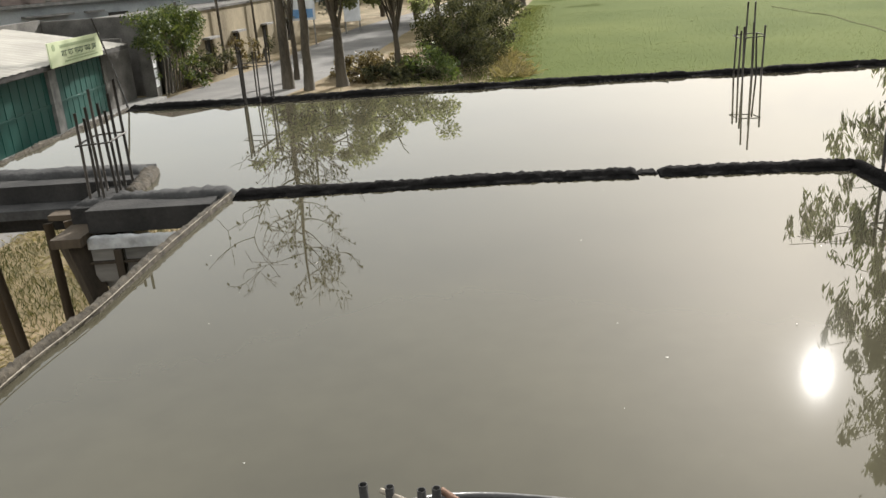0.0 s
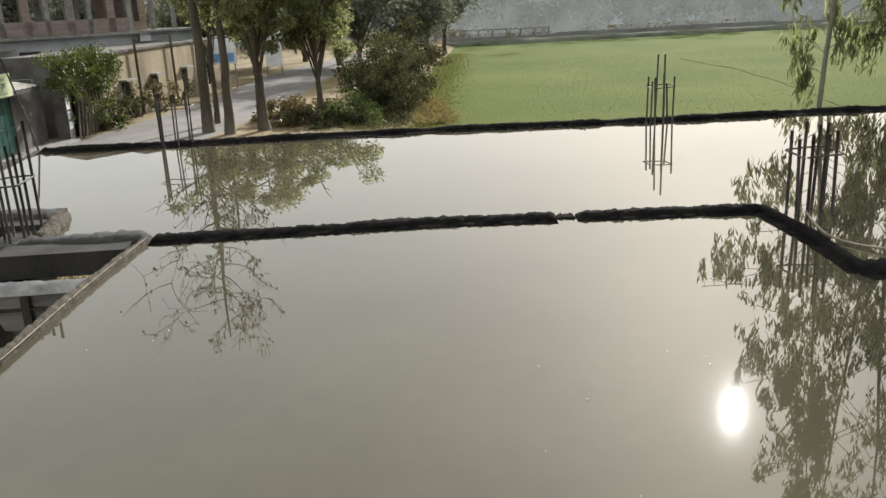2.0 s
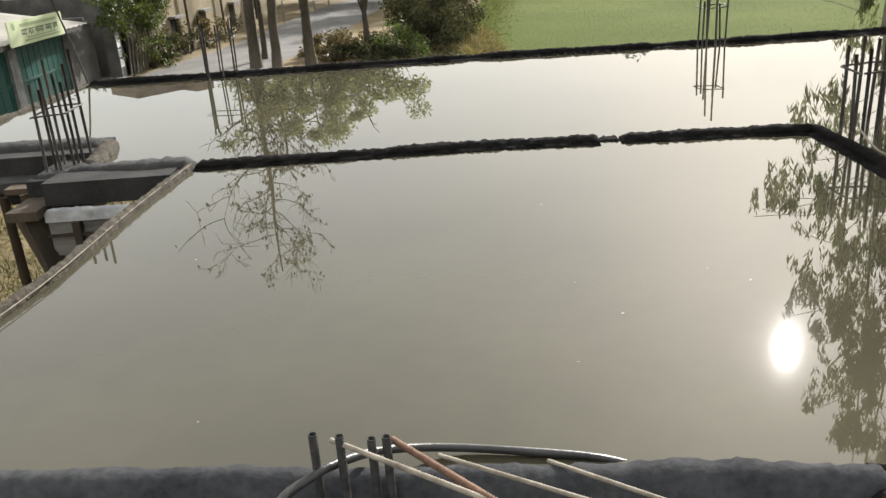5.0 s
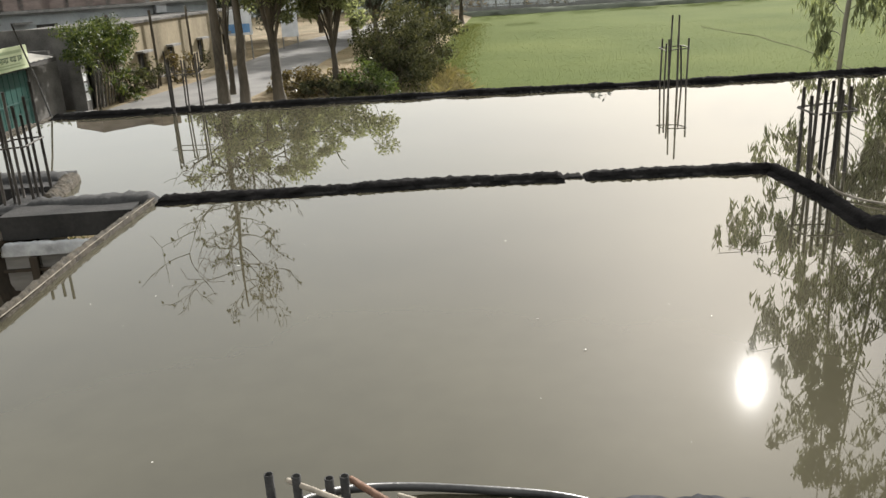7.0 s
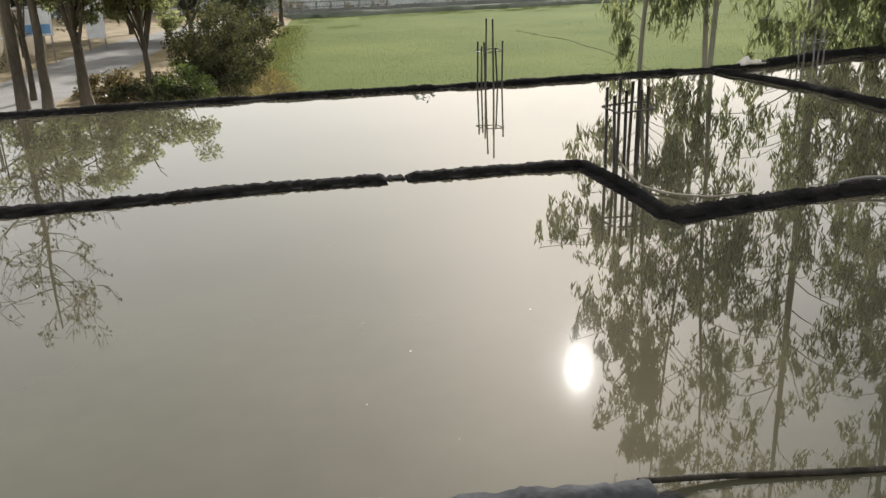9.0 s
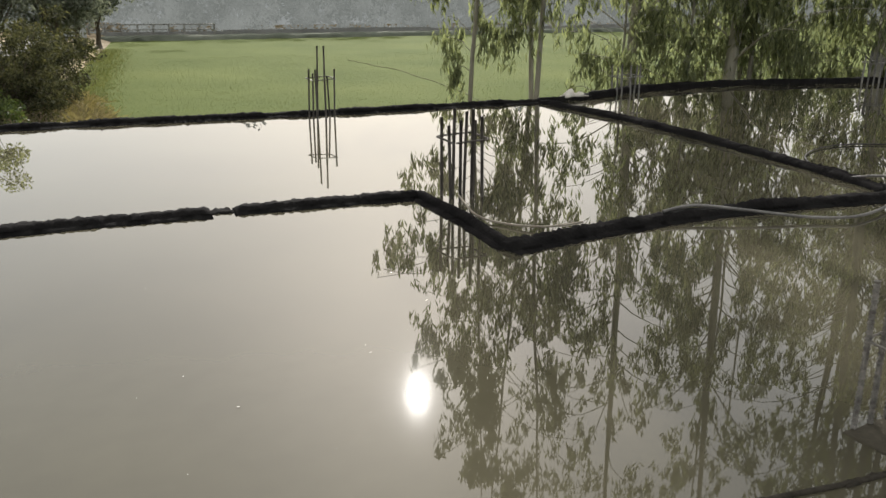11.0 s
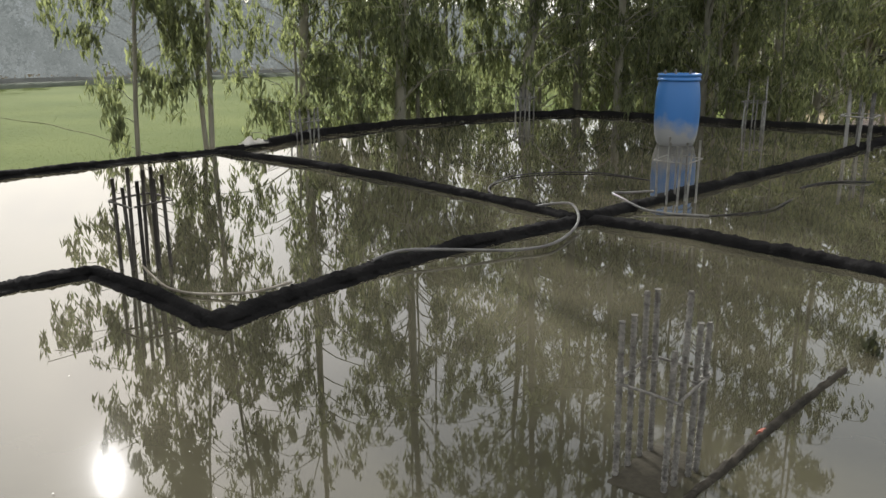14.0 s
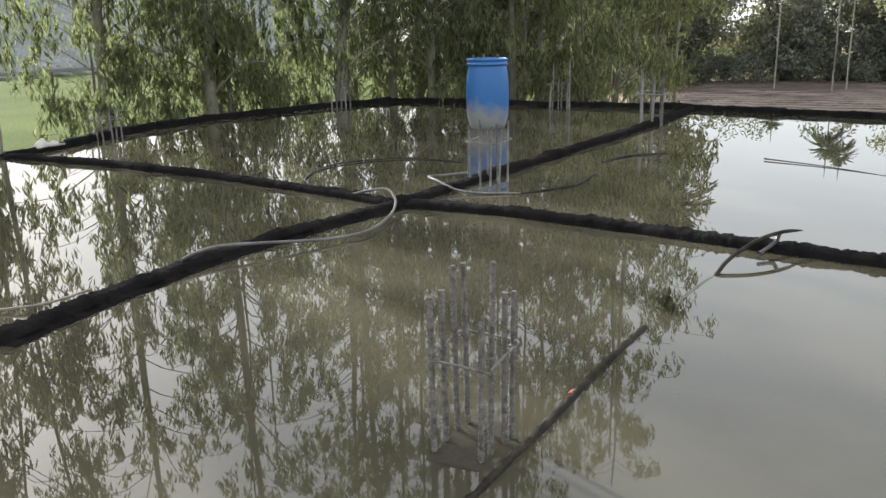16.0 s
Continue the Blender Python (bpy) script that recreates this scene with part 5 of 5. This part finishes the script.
yw = thing("yellow_house", "long stained yellow wall with small windows and a dark coping", "building", at=pose(-12.55, 37.2, 0, 0, 0, -7.5))
wlen = 22.0
holes = [4.2, 8.0, 12.6, 17.2]
part("wall", Shape().box(-0.25, 0, 0, wlen, -3.6, -2.95), YELLOW_WALL, yw)
part("wall", Shape().box(-0.25, 0, 0, wlen, -1.65, -0.22), YELLOW_WALL, yw)
prev = 0.0
for h in holes + [wlen]:
    part("wall", Shape().box(-0.25, 0, prev, h, -2.95, -1.65), YELLOW_WALL, yw)
    prev = h + 0.95
for h in holes:
    wd = part("window", Shape().box(-0.2, -0.12, h, h + 0.95, -2.95, -1.65), DARK_PAINT, yw, "dark shuttered window")
    part("hood", Shape().box(0.0, 0.38, h - 0.15, h + 1.1, -1.60, -1.50), CONCRETE, wd, "small concrete hood")
    part("mullion", Shape().box(-0.12, -0.08, h + 0.45, h + 0.5, -2.95, -1.65), TIMBER, wd)
part("coping", Shape().box(-0.35, 0.10, -0.1, wlen + 0.1, -0.218, -0.10), DARK_PLASTER, yw, "dark stained coping")
for yk in (1.2, 5.9, 10.9, 15.5):
    part("post", Shape().tube([(0.22, yk, -3.5), (0.2, yk, 0.35)], 0.07, 8), DARK_BARK, yw, "weathered wooden post")
part("roof", Shape().box(-6, -0.35, 0, wlen, -0.42, -0.28), DARK_PLASTER, yw)
part("end_wall", Shape().box(-6, -0.25, 0, 0.25, -3.6, -0.3), YELLOW_WALL, yw)

rc = np.random.RandomState(33)
creeper = thing("creeper", "thick green creeper spilling over the wall corner", "creeper", at=pose(-12.3, 36.4, 0))
cs, rs = [], []
for k in range(105):
    u = rc.rand()
    cs.append((rc.normal(0, 0.3), -2.6 + 7.0 * u, 0.1 - abs(rc.normal(0, 0.9)) - (1.3 * max(0, u - 0.55)) - 0.5 * max(0, 0.3 - u))), rs.append(rc.uniform(0.3, 0.6))
part("leaves", quads(*leaf_cloud(rc, cs, rs, 110, 0.07, 0.5), "leaves", CREEPER_LEAF), None, creeper)
for k in range(9):
    y0 = -1.2 + k * 0.4
    part("woody_stem", Shape().tube([(0.1, y0, -3.4), (0.18, y0 + 0.2, -2.0), (0.0, y0 + 0.1, -0.4)], [0.036, 0.03, 0.02], 5), DARK_BARK, creeper, "woody stem", True)
for k, (x, y, m) in enumerate(((-11.9, 39.5, SHRUB_LEAF), (-11.5, 42, SHRUB_LEAF), (-11.2, 44.8, DRY_LEAF), (-10.8, 47.5, SHRUB_LEAF), (-12.0, 37.6, CREEPER_LEAF))):
    shrub(x, y, -3.5, 1.1, 1.7, 130 + k, m, "weedy growth along the foot of the wall", 40, 16, 0.09, "weeds", "weeds", "weeds by the wall")

# unfinished house
FX = pose(-22.8, 46.6, 0, 0, 0, 46)
house = thing("unfinished_house", "unfinished two-storey house with open brick upper floor", "building", at=FX)
part("lower_wall", Shape().box(-6, 11.5, 0.15, 0.4, -3.6, 0.35), PALE_PLASTER, house, "pale grey lower storey")
part("lower_wall", Shape().box(11.3, 11.5, 0.4, 8, -3.6, 0.35), PALE_PLASTER, house)
part("floor_slab", Shape().box(-6.3, 12.6, -0.35, 9, 0.36, 0.52), CONCRETE, house)
part("roof_slab", Shape().box(-6.5, 12.2, -0.6, 9, 3.72, 3.98), CONCRETE, house)
part("parapet", Shape().box(-6, 11.5, 0.1, 0.3, 0.53, 1.35), BRICK, house, "low raw brick infill")
for k in range(14):
    xk, wk = -5.6 + k * 1.31, 0.3 if k % 2 else 0.5
    part("pillar", Shape().box(xk, xk + wk, 0.1, 0.42, 0.53, 3.71), BRICK if k % 4 == 0 else CONCRETE, house)
    if k % 2:
        part("pillar", Shape().box(xk, xk + 0.3, 6.5, 6.8, 0.53, 3.71), CONCRETE, house)
part("lower_window", Shape().box(4.4, 5.6, 0.08, 0.16, -1.6, -0.3), DARK_PAINT, house)
part("sun_shade", Shape().box(-0.5, 2.2, -0.5, 0.15, -0.2, -0.1), CONCRETE, house)
part("sun_shade", Shape().box(3.0, 4.0, -0.4, 0.15, -0.2, -0.1), CONCRETE, house)
part("air_unit", Shape().box(13.2, 14.0, 1.9, 2.3, -0.2, 0.3), WHITE_PAINT, house)
part("stair_tower", Shape().box(8.4, 12.0, 2.4, 6.0, 3.99, 7.4), BRICK, house, "raw red brick stair tower")
part("stair_tower", Shape().box(12.0, 13.4, 1.2, 5.0, 0.53, 7.5), SUNLIT_BRICK, house, "raw brick tower")
for zk in (1.1, 4.4):
    part("tower_window", Shape().box(13.38, 13.42, 2.2, 3.2, zk, zk + 1.7), DARK_PAINT, house)
    part("tower_window", Shape().box(12.5, 12.9, 1.18, 1.22, zk, zk + 1.7), DARK_PAINT, house)
part("annex_wall", Shape().box(11.5, 17.5, 2.2, 2.5, -3.6, 0.35), PALE_PLASTER, house)
part("annex_slab", Shape().box(12.0, 18.5, 1.6, 6, 0.36, 0.5), CONCRETE, house)
for xk in (14.2, 15.8, 17.6):
    part("pillar", Shape().box(xk, xk + 0.25, 1.8, 2.05, 0.52, 3.7), CONCRETE, house)
tank = thing("water_tank", "black plastic rooftop water tank on a low stand", "tank", at=FX @ pose(5.2, 2.6, 3.98))
part("body", Shape().lathe([(0.36, 0.32), (0.40, 0.36), (0.42, 0.55), (0.45, 0.57), (0.45, 0.63), (0.46, 0.85), (0.50, 0.87), (0.50, 0.94), (0.50, 1.05), (0.46, 1.1), (0.2, 1.16), (0.18, 1.22)], 24), TANK, tank, smooth=True)
for xk, yk in ((-0.3, -0.3), (0.3, -0.3), (-0.3, 0.3), (0.3, 0.3)):
    part("leg", Shape().box(xk - 0.05, xk + 0.05, yk - 0.05, yk + 0.05, 0.0, 0.28), CONCRETE, tank)
part("platform", Shape().box(-0.45, 0.45, -0.45, 0.45, 0.28, 0.325), CONCRETE, tank)
low = thing("low_shed", "low grey tin-roofed shed behind the shop", "shed", at=pose(-20.5, 33.5, 0, 0, 0, 0))
part("roof", Shape().box(-6, 2.6, -8, 4, -0.45, -0.36, Matrix.Rotation(radians(-4), 4, "Y")), DARK_PLASTER, low)
part("wall", Shape().box(-5.5, 2.3, -7.5, 3.5, -3.6, -0.55), DARK_PLASTER, low)

# roadside booth and board beyond the trees
booth = thing("roadside_board", "white and blue board on posts beside the road", "sign", at=pose(-9.4, 55, -3.4, 0, 0, 10))
part("board", Shape().box(-0.9, 0.9, 0, 0.08, 1.6, 3.2), WHITE_PAINT, booth)
part("panel", Shape().box(-0.75, 0.75, -0.01, 0.0, 1.75, 2.3), BLUE_PAINT, booth)
for xk in (-0.8, 0.75):
    part("post", Shape().tube([(xk, 0.05, 0), (xk, 0.05, 3.3)], 0.05, 6), CONCRETE, booth)
board = thing("roadside_board", "tall white painted board beside the road", "sign", at=pose(-6.9, 62, -3.4, 0, 0, 5))
part("board", Shape().box(-0.6, 0.6, 0, 0.1, 0.9, 3.6), WHITE_PAINT, board)
part("top", Shape().lathe([(0.32, 3.6), (0.36, 3.9), (0.2, 4.2), (0.05, 4.25)], 14), PALE_PLASTER, board)
for xk in (-0.55, 0.5):
    part("post", Shape().tube([(xk, 0.05, 0), (xk, 0.05, 1.0)], 0.05, 6), CONCRETE, board)
for k, (a, b) in enumerate((((-24, 45, 4.4), (-6.5, 36, 3.6)), ((-24, 45, 3.4), (-6.2, 36, 5.0)))):
    pts = [tuple(Vector(a).lerp(Vector(b), i / 12) - Vector((0, 0, 1.1 * math.sin(math.pi * i / 12)))) for i in range(13)]
    solid("overhead_wire", Shape().tube(pts, 0.012, 5), GREY_HOSE, "thin overhead wire across the yard", "wire", "overhead wires")
